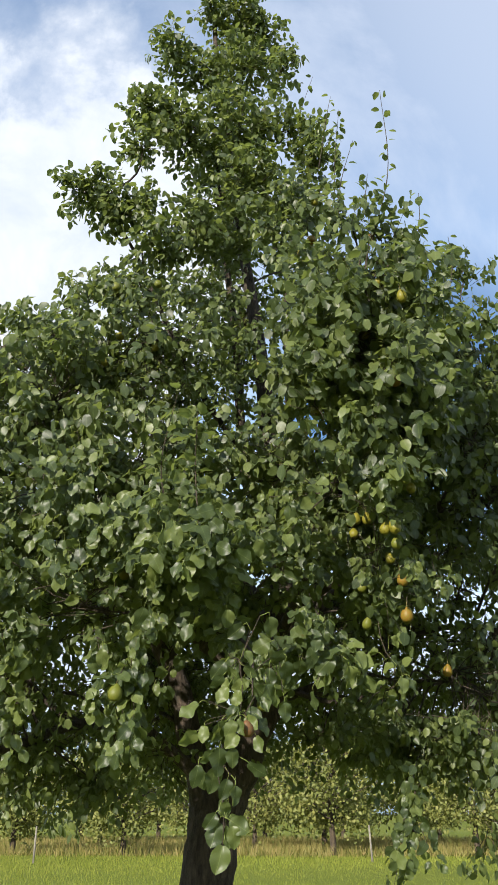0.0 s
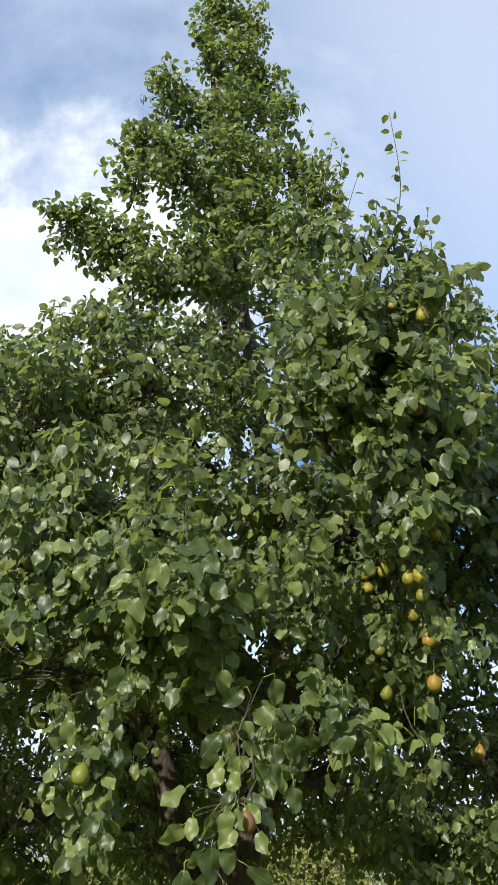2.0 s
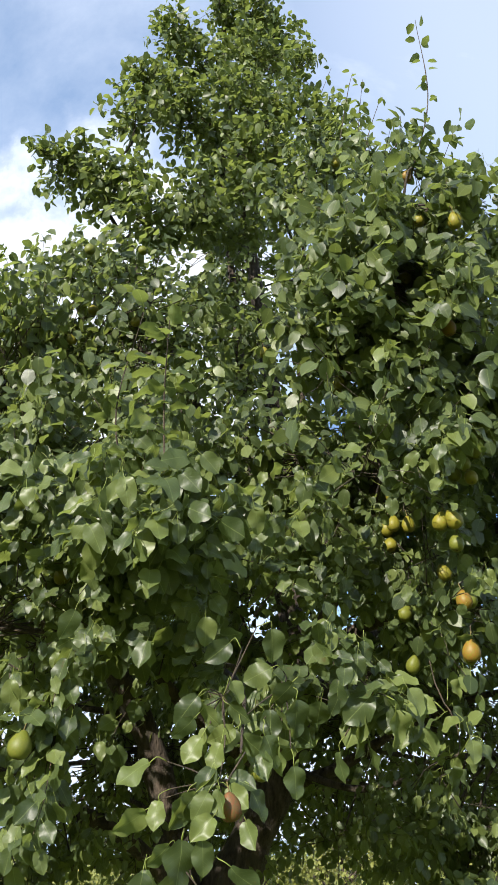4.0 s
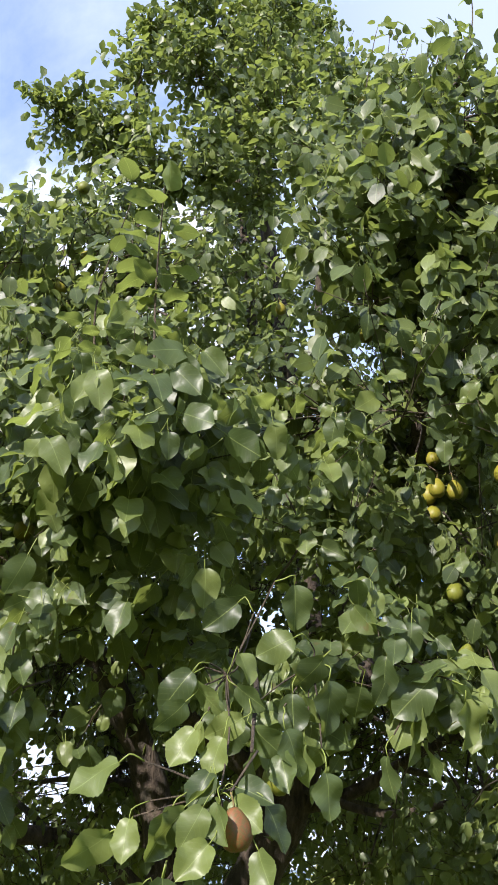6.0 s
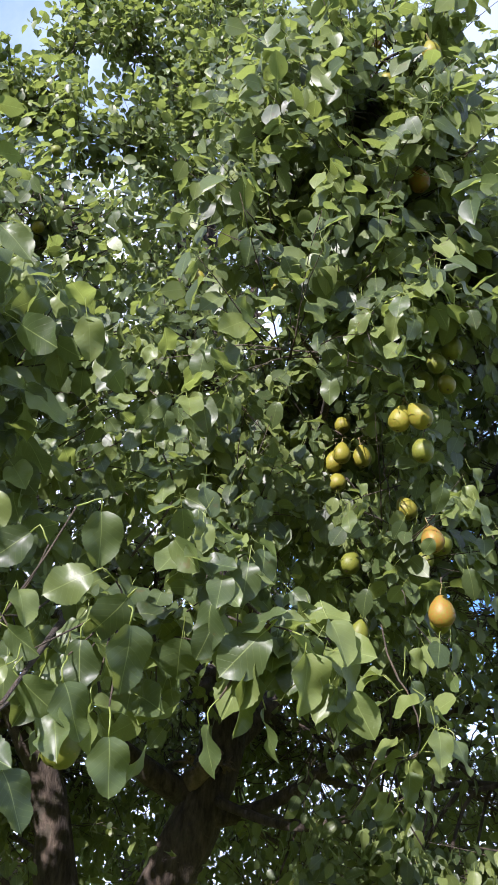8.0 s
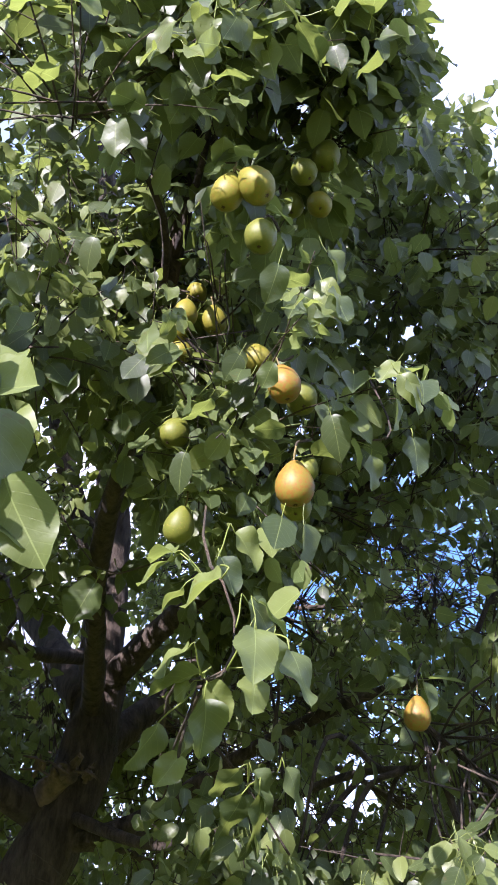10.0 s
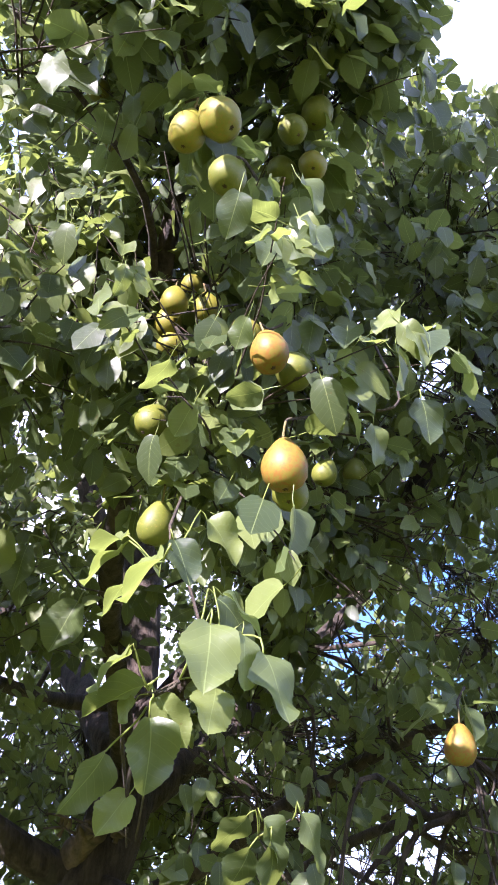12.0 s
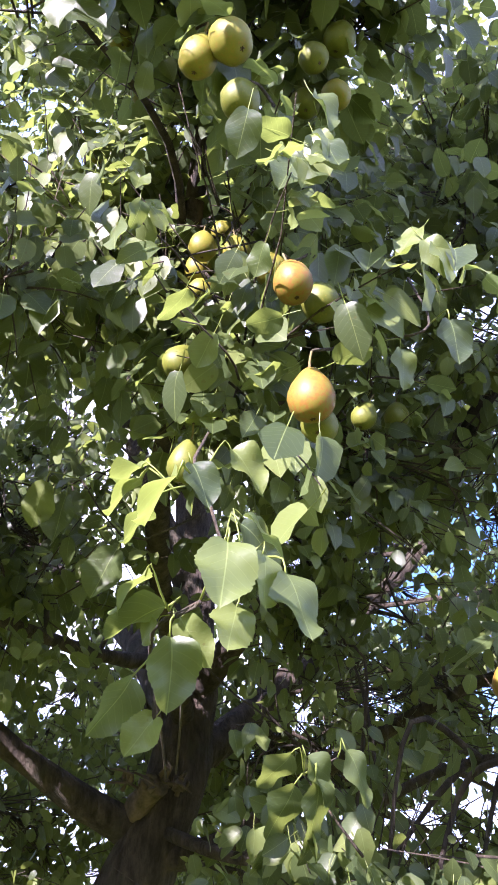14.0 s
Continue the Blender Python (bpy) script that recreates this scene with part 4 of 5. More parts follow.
lobe((0.73, 4.05, 3.96), (0.16, 0.10, 0.16), 6, inner=0.0, way=(-0.1, -0.5, 0.2), long=(0.16, 0.32), wood=0.008)
lobe((0.67, 4.05, 3.74), (0.16, 0.10, 0.16), 6, inner=0.0, way=(-0.1, -0.5, 0.2), long=(0.16, 0.32), wood=0.008)
lobe((0.84, 4.1, 4.49), (0.16, 0.10, 0.16), 6, inner=0.0, way=(-0.1, -0.5, 0.2), long=(0.16, 0.32), wood=0.008)
lobe((0.68, 4.45, 2.88), (0.12, 0.08, 0.12), 5, leaf_size=0.06, inner=0.0, way=(-0.1, -0.5, 0.1), long=(0.12, 0.26), bough=False)
lobe((0.73, 4.45, 3.0), (0.12, 0.08, 0.12), 5, leaf_size=0.06, inner=0.0, way=(-0.1, -0.5, 0.1), long=(0.12, 0.26), bough=False)
lobe((0.67, 4.4, 5.16), (0.15, 0.15, 0.12), 7, way=(0.1, -0.1, 0.7), long=(0.16, 0.30), wood=0.008)
lobe((0.87, 4.4, 4.99), (0.15, 0.15, 0.12), 7, way=(0.1, -0.1, 0.7), long=(0.16, 0.30), wood=0.008)
lobe((1.12, 4.5, 4.9), (0.15, 0.15, 0.12), 7, way=(0.1, -0.1, 0.7), long=(0.16, 0.30), wood=0.008)
lobe((1.87, 6.0, 5.83), (0.15, 0.15, 0.12), 7, way=(0.1, -0.1, 0.7), long=(0.16, 0.30), wood=0.008)
lobe((0.99, 4.35, 3.57), (0.09, 0.10, 0.12), 9, inner=0.3, long=(0.12, 0.24), wood=0.008)
lobe((1.01, 4.35, 3.7), (0.09, 0.10, 0.12), 9, inner=0.3, long=(0.12, 0.24), wood=0.008)
lobe((1.01, 4.45, 3.58), (0.09, 0.10, 0.12), 9, inner=0.3, long=(0.12, 0.24), wood=0.008)
lobe((0.83, 4.9, 3.48), (0.14, 0.07, 0.13), 6, leaf_size=0.064, inner=0.0, way=(-0.3, -0.6, 0.3), long=(0.12, 0.24), bough=False)
lobe((0.84, 4.9, 3.23), (0.14, 0.07, 0.13), 6, leaf_size=0.064, inner=0.0, way=(-0.3, -0.6, 0.3), long=(0.12, 0.24), bough=False)
lobe((0.59, 4.9, 3.42), (0.14, 0.07, 0.13), 6, leaf_size=0.064, inner=0.0, way=(-0.3, -0.6, 0.3), long=(0.12, 0.24), bough=False)
lobe((0.73, 4.9, 3.09), (0.14, 0.07, 0.13), 6, leaf_size=0.064, inner=0.0, way=(-0.3, -0.6, 0.3), long=(0.12, 0.24), bough=False)
lobe((0.52, 4.9, 3.22), (0.14, 0.07, 0.13), 6, leaf_size=0.064, inner=0.0, way=(-0.3, -0.6, 0.3), long=(0.12, 0.24), bough=False)
lobe((0.75, 4.6, 2.96), (0.12, 0.07, 0.12), 5, leaf_size=0.064, inner=0.0, way=(-0.3, -0.6, 0.2), long=(0.12, 0.22), bough=False)
lobe((0.78, 4.6, 3.15), (0.12, 0.07, 0.12), 5, leaf_size=0.064, inner=0.0, way=(-0.3, -0.6, 0.2), long=(0.12, 0.22), bough=False)
lobe((0.7, 4.55, 2.82), (0.12, 0.07, 0.12), 5, leaf_size=0.064, inner=0.0, way=(-0.3, -0.6, 0.2), long=(0.12, 0.22), bough=False)
lobe((-0.44, 6.5, 4.11), (0.20, 0.16, 0.18), 9, leaf_size=0.062, inner=0.4, wood=0.006)
# the far half of the crown, seen from below through the gaps
for ang, rad, z in [(a, r, z) for a in range(-10, 191, 25) for r, z in ((1.3, 3.0), (2.0, 2.35), (2.1, 3.6), (1.7, 4.6), (2.7, 2.6))]:
    far = (rad * math.cos(radians(ang)), 6.8 + 0.85 * rad * math.sin(radians(ang)), z + 0.25 * math.sin(ang * 1.3))
    lobe(far, (0.50, 0.50, 0.42), 18, leaf_size=0.064, inner=0.5)

def water_shoot(base, tip, n, big=1.0):
    """A thin upright shoot with scattered leaves."""
    line = np.array(smooth_line([base, (np.array(base) + tip) / 2 + rng.normal(0, 0.045, 3), tip], 16))
    twigs.add(line, 0.0045, 0.0016, 4)
    n = int(1.5 * n)
    for k in range(n):
        p = line[int((0.12 + 0.88 * k / max(1, n - 1)) * (len(line) - 1))]
        a = 2.4 * k + rng.uniform(0, 1)
        rad = np.array([math.cos(a), math.sin(a), 0.25])
        s = rng.uniform(0.042, 0.066) * big
        add_leaf(p + rad * s * 0.45, rad + (0, 0, rng.uniform(-0.5, 0.5)), np.array([0, -0.3, 0.9]) + rng.normal(0, 0.4, 3), s)


water_shoot((0.80, 4.36, 4.95), (0.926, 4.333, 6.24), 17)
water_shoot((0.71, 5.40, 6.21), (0.78, 5.37, 7.13), 8)
water_shoot((0.61, 5.60, 6.68), (0.74, 5.57, 7.49), 7)
water_shoot((0.48, 6.20, 7.66), (0.65, 6.17, 8.40), 7)
water_shoot((0.67, 5.00, 5.75), (0.82, 4.97, 6.40), 6)
water_shoot((1.27, 5.20, 5.47), (1.34, 5.17, 6.05), 7)
water_shoot((1.52, 5.20, 5.23), (1.53, 5.17, 5.63), 4)
water_shoot((0.76, 4.60, 5.37), (0.84, 4.57, 5.70), 5)
water_shoot((-0.20, 3.62, 2.65), (-0.22, 3.44, 3.29), 16, 1.25)
water_shoot((-0.32, 3.78, 2.75), (-0.335, 3.62, 3.47), 14, 1.25)
water_shoot((0.05, 4.50, 2.70), (0.04, 4.38, 3.10), 8, 1.1)


for _, size, places in PEARS:                             # each fruit hangs from a spur with its own leaves
    for q in places:
        spur = np.array(q) + (0.0, 0.05, 1.15 * size)
        for k in range(8):
            a = 2.4 * k + rng.uniform(0, 0.8)
            rad = np.array([math.cos(a), math.sin(a), rng.uniform(-0.2, 0.5)])
            s = rng.uniform(0.055, 0.085)
            add_leaf(spur + rad * s * 0.55, rad * 0.7 + (0, 0, -0.5) + rng.normal(0, 0.25, 3), rad * 0.5 + (-0.1, -0.35, 0.7) + rng.normal(0, 0.3, 3), s)


def hero_leaf(base, along, face, size, node=None):
    """One leaf of the foremost shoots: where its blade starts, where its tip goes, its face, and where its stalk springs from."""
    add_leaf(np.array(base), np.array(along), np.array(face), size)
    HEROES[len(L_POS) - 1] = node


def fore_twig(*points):
    """A brown twig that bears foremost leaves, with knobs where buds sat."""
    twigs.add(smooth_line(points, 9), 0.0016, 0.0026, 5, 0.3)


HEROES = {}
hero_leaf((0.393, 3.812, 2.244), (-0.080, 0.011, -0.074), (0.05, -0.98, 0.04), 0.110, (0.398, 3.826, 2.263))
hero_leaf((0.455, 3.798, 2.201), (0.016, 0.009, -0.096), (0.57, -0.82, 0.27), 0.097, (0.436, 3.808, 2.243))
hero_leaf((0.377, 3.863, 2.225), (-0.069, 0.014, -0.106), (-0.58, -0.77, 0.53), 0.127, (0.397, 3.850, 2.262))
hero_leaf((0.358, 3.856, 2.188), (0.006, 0.011, -0.109), (0.87, -0.50, 0.25), 0.110, (0.367, 3.850, 2.231))
hero_leaf((0.305, 3.873, 2.101), (-0.013, 0.005, -0.079), (-0.84, -0.52, 0.36), 0.080, (0.319, 3.870, 2.144))
hero_leaf((0.398, 3.908, 2.142), (-0.007, 0.007, -0.087), (-0.99, -0.13, 0.32), 0.088, (0.400, 3.897, 2.185))
hero_leaf((0.301, 3.784, 2.280), (-0.020, 0.014, -0.077), (-0.41, -0.91, 0.19), 0.081, (0.336, 3.795, 2.306))
hero_leaf((0.442, 3.817, 2.243), (0.017, -0.026, -0.063), (-0.89, 0.27, -0.11), 0.070, (0.398, 3.826, 2.263))
hero_leaf((0.104, 3.719, 2.291), (-0.074, -0.009, -0.040), (0.27, -0.91, -0.05), 0.084, (0.140, 3.745, 2.293))
hero_leaf((0.165, 3.727, 2.257), (-0.047, 0.008, -0.074), (0.58, -0.68, -0.19), 0.089, (0.144, 3.770, 2.254))
hero_leaf((0.105, 3.719, 2.179), (-0.001, 0.010, -0.078), (-0.24, -0.96, 0.13), 0.078, (0.114, 3.733, 2.223))
hero_leaf((0.174, 3.725, 2.208), (0.011, 0.015, -0.103), (0.65, -0.76, 0.21), 0.104, (0.161, 3.741, 2.250))
hero_leaf((0.130, 3.749, 2.192), (0.016, -0.018, -0.066), (-0.97, 0.02, 0.01), 0.070, (0.130, 3.765, 2.237))
hero_leaf((0.090, 3.708, 2.108), (0.043, 0.009, -0.078), (0.56, -0.80, 0.47), 0.089, (0.087, 3.719, 2.154))
hero_leaf((0.032, 3.690, 2.107), (0.052, 0.009, -0.054), (-0.30, -0.85, -0.18), 0.076, (0.030, 3.703, 2.152))
hero_leaf((0.132, 3.739, 2.089), (-0.008, 0.004, -0.076), (-0.86, -0.51, 0.31), 0.076, (0.136, 3.746, 2.135))
hero_leaf((0.166, 3.713, 2.034), (0.015, 0.003, -0.081), (0.45, -0.89, 0.30), 0.082, (0.160, 3.722, 2.080))
hero_leaf((0.086, 3.720, 2.064), (0.007, -0.034, -0.061), (-0.58, -0.74, 0.59), 0.070, (0.090, 3.739, 2.107))
hero_leaf((-0.088, 3.647, 2.194), (-0.056, -0.008, -0.069), (0.20, -0.98, 0.20), 0.089, (-0.058, 3.671, 2.220))
hero_leaf((-0.097, 3.643, 2.137), (-0.039, -0.012, -0.057), (0.68, -0.65, -0.08), 0.070, (-0.073, 3.664, 2.171))
hero_leaf((-0.074, 3.643, 2.088), (-0.045, -0.010, -0.061), (-0.09, -0.97, 0.47), 0.077, (-0.054, 3.660, 2.126))
hero_leaf((0.010, 3.672, 2.120), (-0.059, -0.013, -0.042), (0.43, -0.83, -0.11), 0.074, (0.021, 3.692, 2.161))
hero_leaf((-0.022, 3.637, 2.074), (-0.030, -0.003, -0.065), (-0.32, -0.93, 0.44), 0.072, (-0.014, 3.654, 2.117))
hero_leaf((-0.012, 3.735, 2.367), (-0.065, -0.003, -0.062), (0.32, -0.90, -0.04), 0.089, (0.023, 3.735, 2.348))
hero_leaf((0.105, 3.713, 2.401), (0.014, 0.026, -0.091), (0.39, -0.90, 0.05), 0.095, (0.065, 3.705, 2.406))
hero_leaf((-0.002, 3.692, 2.184), (0.049, -0.014, -0.048), (-0.68, -0.50, -0.29), 0.070, (-0.025, 3.720, 2.213))
hero_leaf((-0.003, 3.700, 2.248), (0.035, -0.018, -0.058), (0.48, -0.71, 0.76), 0.070, (-0.025, 3.720, 2.213))
hero_leaf((-0.078, 3.665, 2.181), (0.025, -0.016, -0.063), (-0.84, -0.51, 0.05), 0.070, (-0.069, 3.693, 2.218))
hero_leaf((0.003, 3.565, 1.960), (0.044, -0.028, -0.046), (-0.57, -0.82, 0.22), 0.070, (-0.021, 3.598, 1.974))
hero_leaf((0.009, 3.592, 1.984), (0.062, -0.028, -0.018), (-0.33, -0.91, 0.50), 0.070, (-0.021, 3.598, 1.974))
hero_leaf((0.057, 3.586, 1.955), (0.046, 0.003, -0.062), (0.53, -0.77, 0.60), 0.077, (0.021, 3.592, 1.981))
hero_leaf((-0.016, 3.541, 1.954), (-0.001, -0.029, -0.064), (-0.93, -0.32, 0.41), 0.070, (-0.018, 3.577, 1.985))
hero_leaf((-0.045, 3.536, 1.943), (-0.025, -0.029, -0.059), (0.45, -0.86, 0.48), 0.070, (-0.030, 3.568, 1.974))
hero_leaf((-0.078, 3.559, 1.945), (-0.032, -0.021, -0.058), (0.85, -0.41, -0.07), 0.070, (-0.051, 3.581, 1.975))
hero_leaf((-0.032, 3.528, 1.888), (-0.041, -0.027, -0.050), (0.29, -0.92, 0.52), 0.070, (-0.018, 3.555, 1.924))
hero_leaf((0.048, 3.565, 1.886), (0.017, -0.030, -0.061), (-0.75, -0.65, 0.37), 0.070, (0.030, 3.584, 1.925))
hero_leaf((-0.040, 3.587, 2.005), (-0.025, -0.029, -0.059), (0.06, -0.90, 0.67), 0.070, (-0.021, 3.598, 1.974))
hero_leaf((-0.132, 3.546, 1.831), (-0.036, -0.015, -0.052), (0.73, -0.60, -0.08), 0.065, (-0.114, 3.582, 1.806))
hero_leaf((-0.104, 3.558, 1.841), (0.005, -0.013, -0.109), (0.68, -0.72, 0.37), 0.110, (-0.114, 3.582, 1.806))
hero_leaf((-0.054, 3.537, 1.840), (0.012, -0.008, -0.073), (0.21, -0.97, 0.39), 0.074, (-0.085, 3.564, 1.861))
hero_leaf((-0.183, 3.593, 1.779), (0.002, -0.012, -0.090), (-0.51, -0.85, 0.36), 0.091, (-0.158, 3.596, 1.817))
hero_leaf((-0.123, 3.587, 1.770), (-0.005, -0.014, -0.099), (0.60, -0.80, 0.34), 0.100, (-0.114, 3.582, 1.806))
hero_leaf((-0.071, 3.575, 1.726), (-0.016, -0.013, -0.079), (0.51, -0.86, 0.29), 0.082, (-0.078, 3.584, 1.771))
hero_leaf((-0.040, 3.552, 1.699), (0.006, -0.011, -0.073), (0.73, -0.66, 0.42), 0.074, (-0.055, 3.564, 1.742))
hero_leaf((0.016, 3.553, 1.788), (0.056, -0.011, -0.063), (-0.63, -0.62, -0.21), 0.085, (-0.021, 3.565, 1.811))
hero_leaf((-0.079, 3.597, 1.656), (0.003, -0.013, -0.073), (-0.55, -0.83, 0.37), 0.074, (-0.088, 3.578, 1.656))
hero_leaf((-0.116, 3.593, 1.604), (-0.035, -0.014, -0.055), (0.62, -0.76, 0.06), 0.067, (-0.095, 3.596, 1.644))
hero_leaf((-0.056, 3.561, 1.579), (0.070, -0.013, -0.045), (-0.25, -0.96, 0.14), 0.084, (-0.082, 3.573, 1.615))
hero_leaf((-0.192, 3.559, 2.010), (-0.081, -0.019, -0.041), (-0.09, -0.82, 0.81), 0.093, (-0.151, 3.573, 2.018))
hero_leaf((-0.198, 3.580, 1.907), (-0.061, -0.016, -0.062), (0.66, -0.56, -0.26), 0.088, (-0.163, 3.590, 1.933))
hero_leaf((-0.164, 3.562, 1.925), (-0.010, -0.029, -0.057), (-0.17, -0.87, 0.72), 0.065, (-0.137, 3.582, 1.957))
hero_leaf((-0.098, 3.558, 1.940), (-0.016, -0.008, -0.081), (0.67, -0.74, 0.19), 0.083, (-0.073, 3.575, 1.975))
hero_leaf((0.746, 4.385, 2.597), (-0.029, 0.030, -0.036), (-0.04, -0.78, -0.37), 0.055)
hero_leaf((0.838, 4.364, 2.600), (-0.049, 0.009, -0.013), (0.21, -0.27, -0.69), 0.051)
hero_leaf((0.716, 4.324, 2.620), (-0.024, 0.034, -0.036), (0.70, -0.23, -0.42), 0.055)
hero_leaf((0.819, 4.323, 2.700), (-0.022, 0.033, -0.029), (-0.26, -0.73, -0.38), 0.049)
hero_leaf((0.811, 4.159, 2.751), (-0.011, 0.012, -0.060), (0.32, -0.91, 0.00), 0.062)
hero_leaf((-0.071, 3.558, 1.646), (-0.014, -0.010, -0.058), (0.77, -0.64, 0.18), 0.060, (-0.070, 3.598, 1.627))
hero_leaf((-0.056, 3.587, 1.598), (0.058, -0.014, -0.061), (-0.57, -0.73, -0.12), 0.086, (-0.082, 3.560, 1.591))
hero_leaf((-0.115, 3.562, 1.602), (-0.036, -0.014, -0.060), (0.46, -0.89, 0.19), 0.071, (-0.082, 3.560, 1.591))
hero_leaf((-0.101, 3.584, 1.570), (-0.035, -0.019, -0.088), (-0.04, -0.97, 0.48), 0.096, (-0.082, 3.560, 1.591))
hero_leaf((-0.070, 3.583, 1.557), (-0.005, -0.015, -0.077), (-0.62, -0.76, 0.44), 0.078, (-0.082, 3.560, 1.591))
hero_leaf((-0.048, 3.561, 1.557), (0.017, -0.015, -0.076), (0.15, -0.96, 0.47), 0.079, (-0.082, 3.560, 1.591))
hero_leaf((-0.084, 3.564, 1.490), (-0.020, -0.023, -0.100), (0.20, -0.96, 0.43), 0.105, (-0.080, 3.572, 1.536))
hero_leaf((-0.185, 3.531, 1.770), (-0.008, -0.011, -0.078), (0.45, -0.89, 0.33), 0.079)
hero_leaf((-0.039, 3.578, 1.702), (0.005, -0.011, -0.070), (0.80, -0.58, 0.40), 0.071)
fore_twig((0.398, 3.826, 2.263), (0.378, 3.926, 2.293), (0.300, 4.250, 2.450))
fore_twig((0.144, 3.770, 2.254), (0.144, 3.890, 2.294), (0.100, 4.150, 2.450))
fore_twig((-0.025, 3.720, 2.213), (-0.005, 3.840, 2.273), (0.020, 4.050, 2.450))
fore_twig((-0.021, 3.598, 1.974), (-0.013, 3.669, 2.093), (-0.025, 3.720, 2.213))
fore_twig((-0.084, 3.558, 1.490), (-0.082, 3.560, 1.591), (-0.088, 3.578, 1.656), (-0.114, 3.582, 1.806), (-0.067, 3.605, 1.890), (-0.021, 3.598, 1.974))
fore_twig((0.436, 3.808, 2.243), (0.410, 3.829, 2.259), (0.398, 3.826, 2.263))
fore_twig((0.397, 3.850, 2.262), (0.400, 3.850, 2.268), (0.398, 3.826, 2.263))
fore_twig((0.367, 3.850, 2.231), (0.379, 3.850, 2.253), (0.398, 3.826, 2.263))
fore_twig((0.319, 3.870, 2.144), (0.359, 3.860, 2.210), (0.398, 3.826, 2.263))
fore_twig((0.400, 3.897, 2.185), (0.399, 3.874, 2.230), (0.398, 3.826, 2.263))
fore_twig((0.336, 3.795, 2.306), (0.365, 3.823, 2.290), (0.398, 3.826, 2.263))
fore_twig((0.140, 3.745, 2.293), (0.150, 3.769, 2.280), (0.144, 3.770, 2.254))
fore_twig((0.114, 3.733, 2.223), (0.124, 3.763, 2.244), (0.144, 3.770, 2.254))
fore_twig((0.161, 3.741, 2.250), (0.151, 3.768, 2.258), (0.144, 3.770, 2.254))
fore_twig((0.130, 3.765, 2.237), (0.132, 3.780, 2.251), (0.144, 3.770, 2.254))
fore_twig((0.087, 3.719, 2.154), (0.118, 3.757, 2.210), (0.144, 3.770, 2.254))
fore_twig((0.030, 3.703, 2.152), (0.084, 3.749, 2.209), (0.144, 3.770, 2.254))
fore_twig((0.136, 3.746, 2.135), (0.138, 3.770, 2.200), (0.144, 3.770, 2.254))
fore_twig((0.160, 3.722, 2.080), (0.156, 3.758, 2.173), (0.144, 3.770, 2.254))
fore_twig((0.090, 3.739, 2.107), (0.114, 3.767, 2.187), (0.144, 3.770, 2.254))
fore_twig((-0.058, 3.671, 2.220), (-0.041, 3.708, 2.222), (-0.025, 3.720, 2.213))
fore_twig((-0.073, 3.664, 2.171), (-0.042, 3.704, 2.198), (-0.025, 3.720, 2.213))
fore_twig((-0.054, 3.660, 2.126), (-0.046, 3.702, 2.175), (-0.025, 3.720, 2.213))
fore_twig((0.021, 3.692, 2.161), (-0.009, 3.718, 2.193), (-0.025, 3.720, 2.213))
fore_twig((-0.014, 3.654, 2.117), (-0.024, 3.699, 2.171), (-0.025, 3.720, 2.213))
fore_twig((0.023, 3.735, 2.348), (0.004, 3.739, 2.286), (-0.025, 3.720, 2.213))
fore_twig((0.065, 3.705, 2.406), (0.022, 3.724, 2.316), (-0.025, 3.720, 2.213))
fore_twig((-0.069, 3.693, 2.218), (-0.051, 3.719, 2.221), (-0.025, 3.720, 2.213))
fore_twig((0.021, 3.592, 1.981), (-0.003, 3.607, 1.984), (-0.021, 3.598, 1.974))
fore_twig((-0.018, 3.577, 1.985), (-0.025, 3.600, 1.986), (-0.021, 3.598, 1.974))
fore_twig((-0.030, 3.568, 1.974), (-0.026, 3.595, 1.980), (-0.021, 3.598, 1.974))
fore_twig((-0.051, 3.581, 1.975), (-0.043, 3.602, 1.981), (-0.021, 3.598, 1.974))
fore_twig((-0.018, 3.555, 1.924), (-0.016, 3.589, 1.955), (-0.021, 3.598, 1.974))
fore_twig((0.030, 3.584, 1.925), (0.011, 3.603, 1.955), (-0.021, 3.598, 1.974))
fore_twig((-0.085, 3.564, 1.861), (-0.092, 3.585, 1.840), (-0.114, 3.582, 1.806))
fore_twig((-0.158, 3.596, 1.817), (-0.132, 3.601, 1.818), (-0.114, 3.582, 1.806))
fore_twig((-0.078, 3.584, 1.771), (-0.089, 3.595, 1.795), (-0.114, 3.582, 1.806))
fore_twig((-0.055, 3.564, 1.742), (-0.092, 3.585, 1.780), (-0.114, 3.582, 1.806))
fore_twig((-0.021, 3.565, 1.811), (-0.071, 3.585, 1.815), (-0.114, 3.582, 1.806))
fore_twig((-0.095, 3.596, 1.644), (-0.084, 3.599, 1.656), (-0.088, 3.578, 1.656))
fore_twig((-0.082, 3.573, 1.615), (-0.081, 3.588, 1.641), (-0.088, 3.578, 1.656))
fore_twig((-0.151, 3.573, 2.018), (-0.087, 3.598, 2.002), (-0.021, 3.598, 1.974))
fore_twig((-0.163, 3.590, 1.933), (-0.085, 3.606, 1.960), (-0.021, 3.598, 1.974))
fore_twig((-0.137, 3.582, 1.957), (-0.077, 3.602, 1.971), (-0.021, 3.598, 1.974))
fore_twig((-0.073, 3.575, 1.975), (-0.042, 3.599, 1.980), (-0.021, 3.598, 1.974))
fore_twig((-0.070, 3.598, 1.627), (-0.070, 3.591, 1.615), (-0.082, 3.560, 1.591))
fore_twig((-0.080, 3.572, 1.536), (-0.076, 3.578, 1.569), (-0.082, 3.560, 1.591))
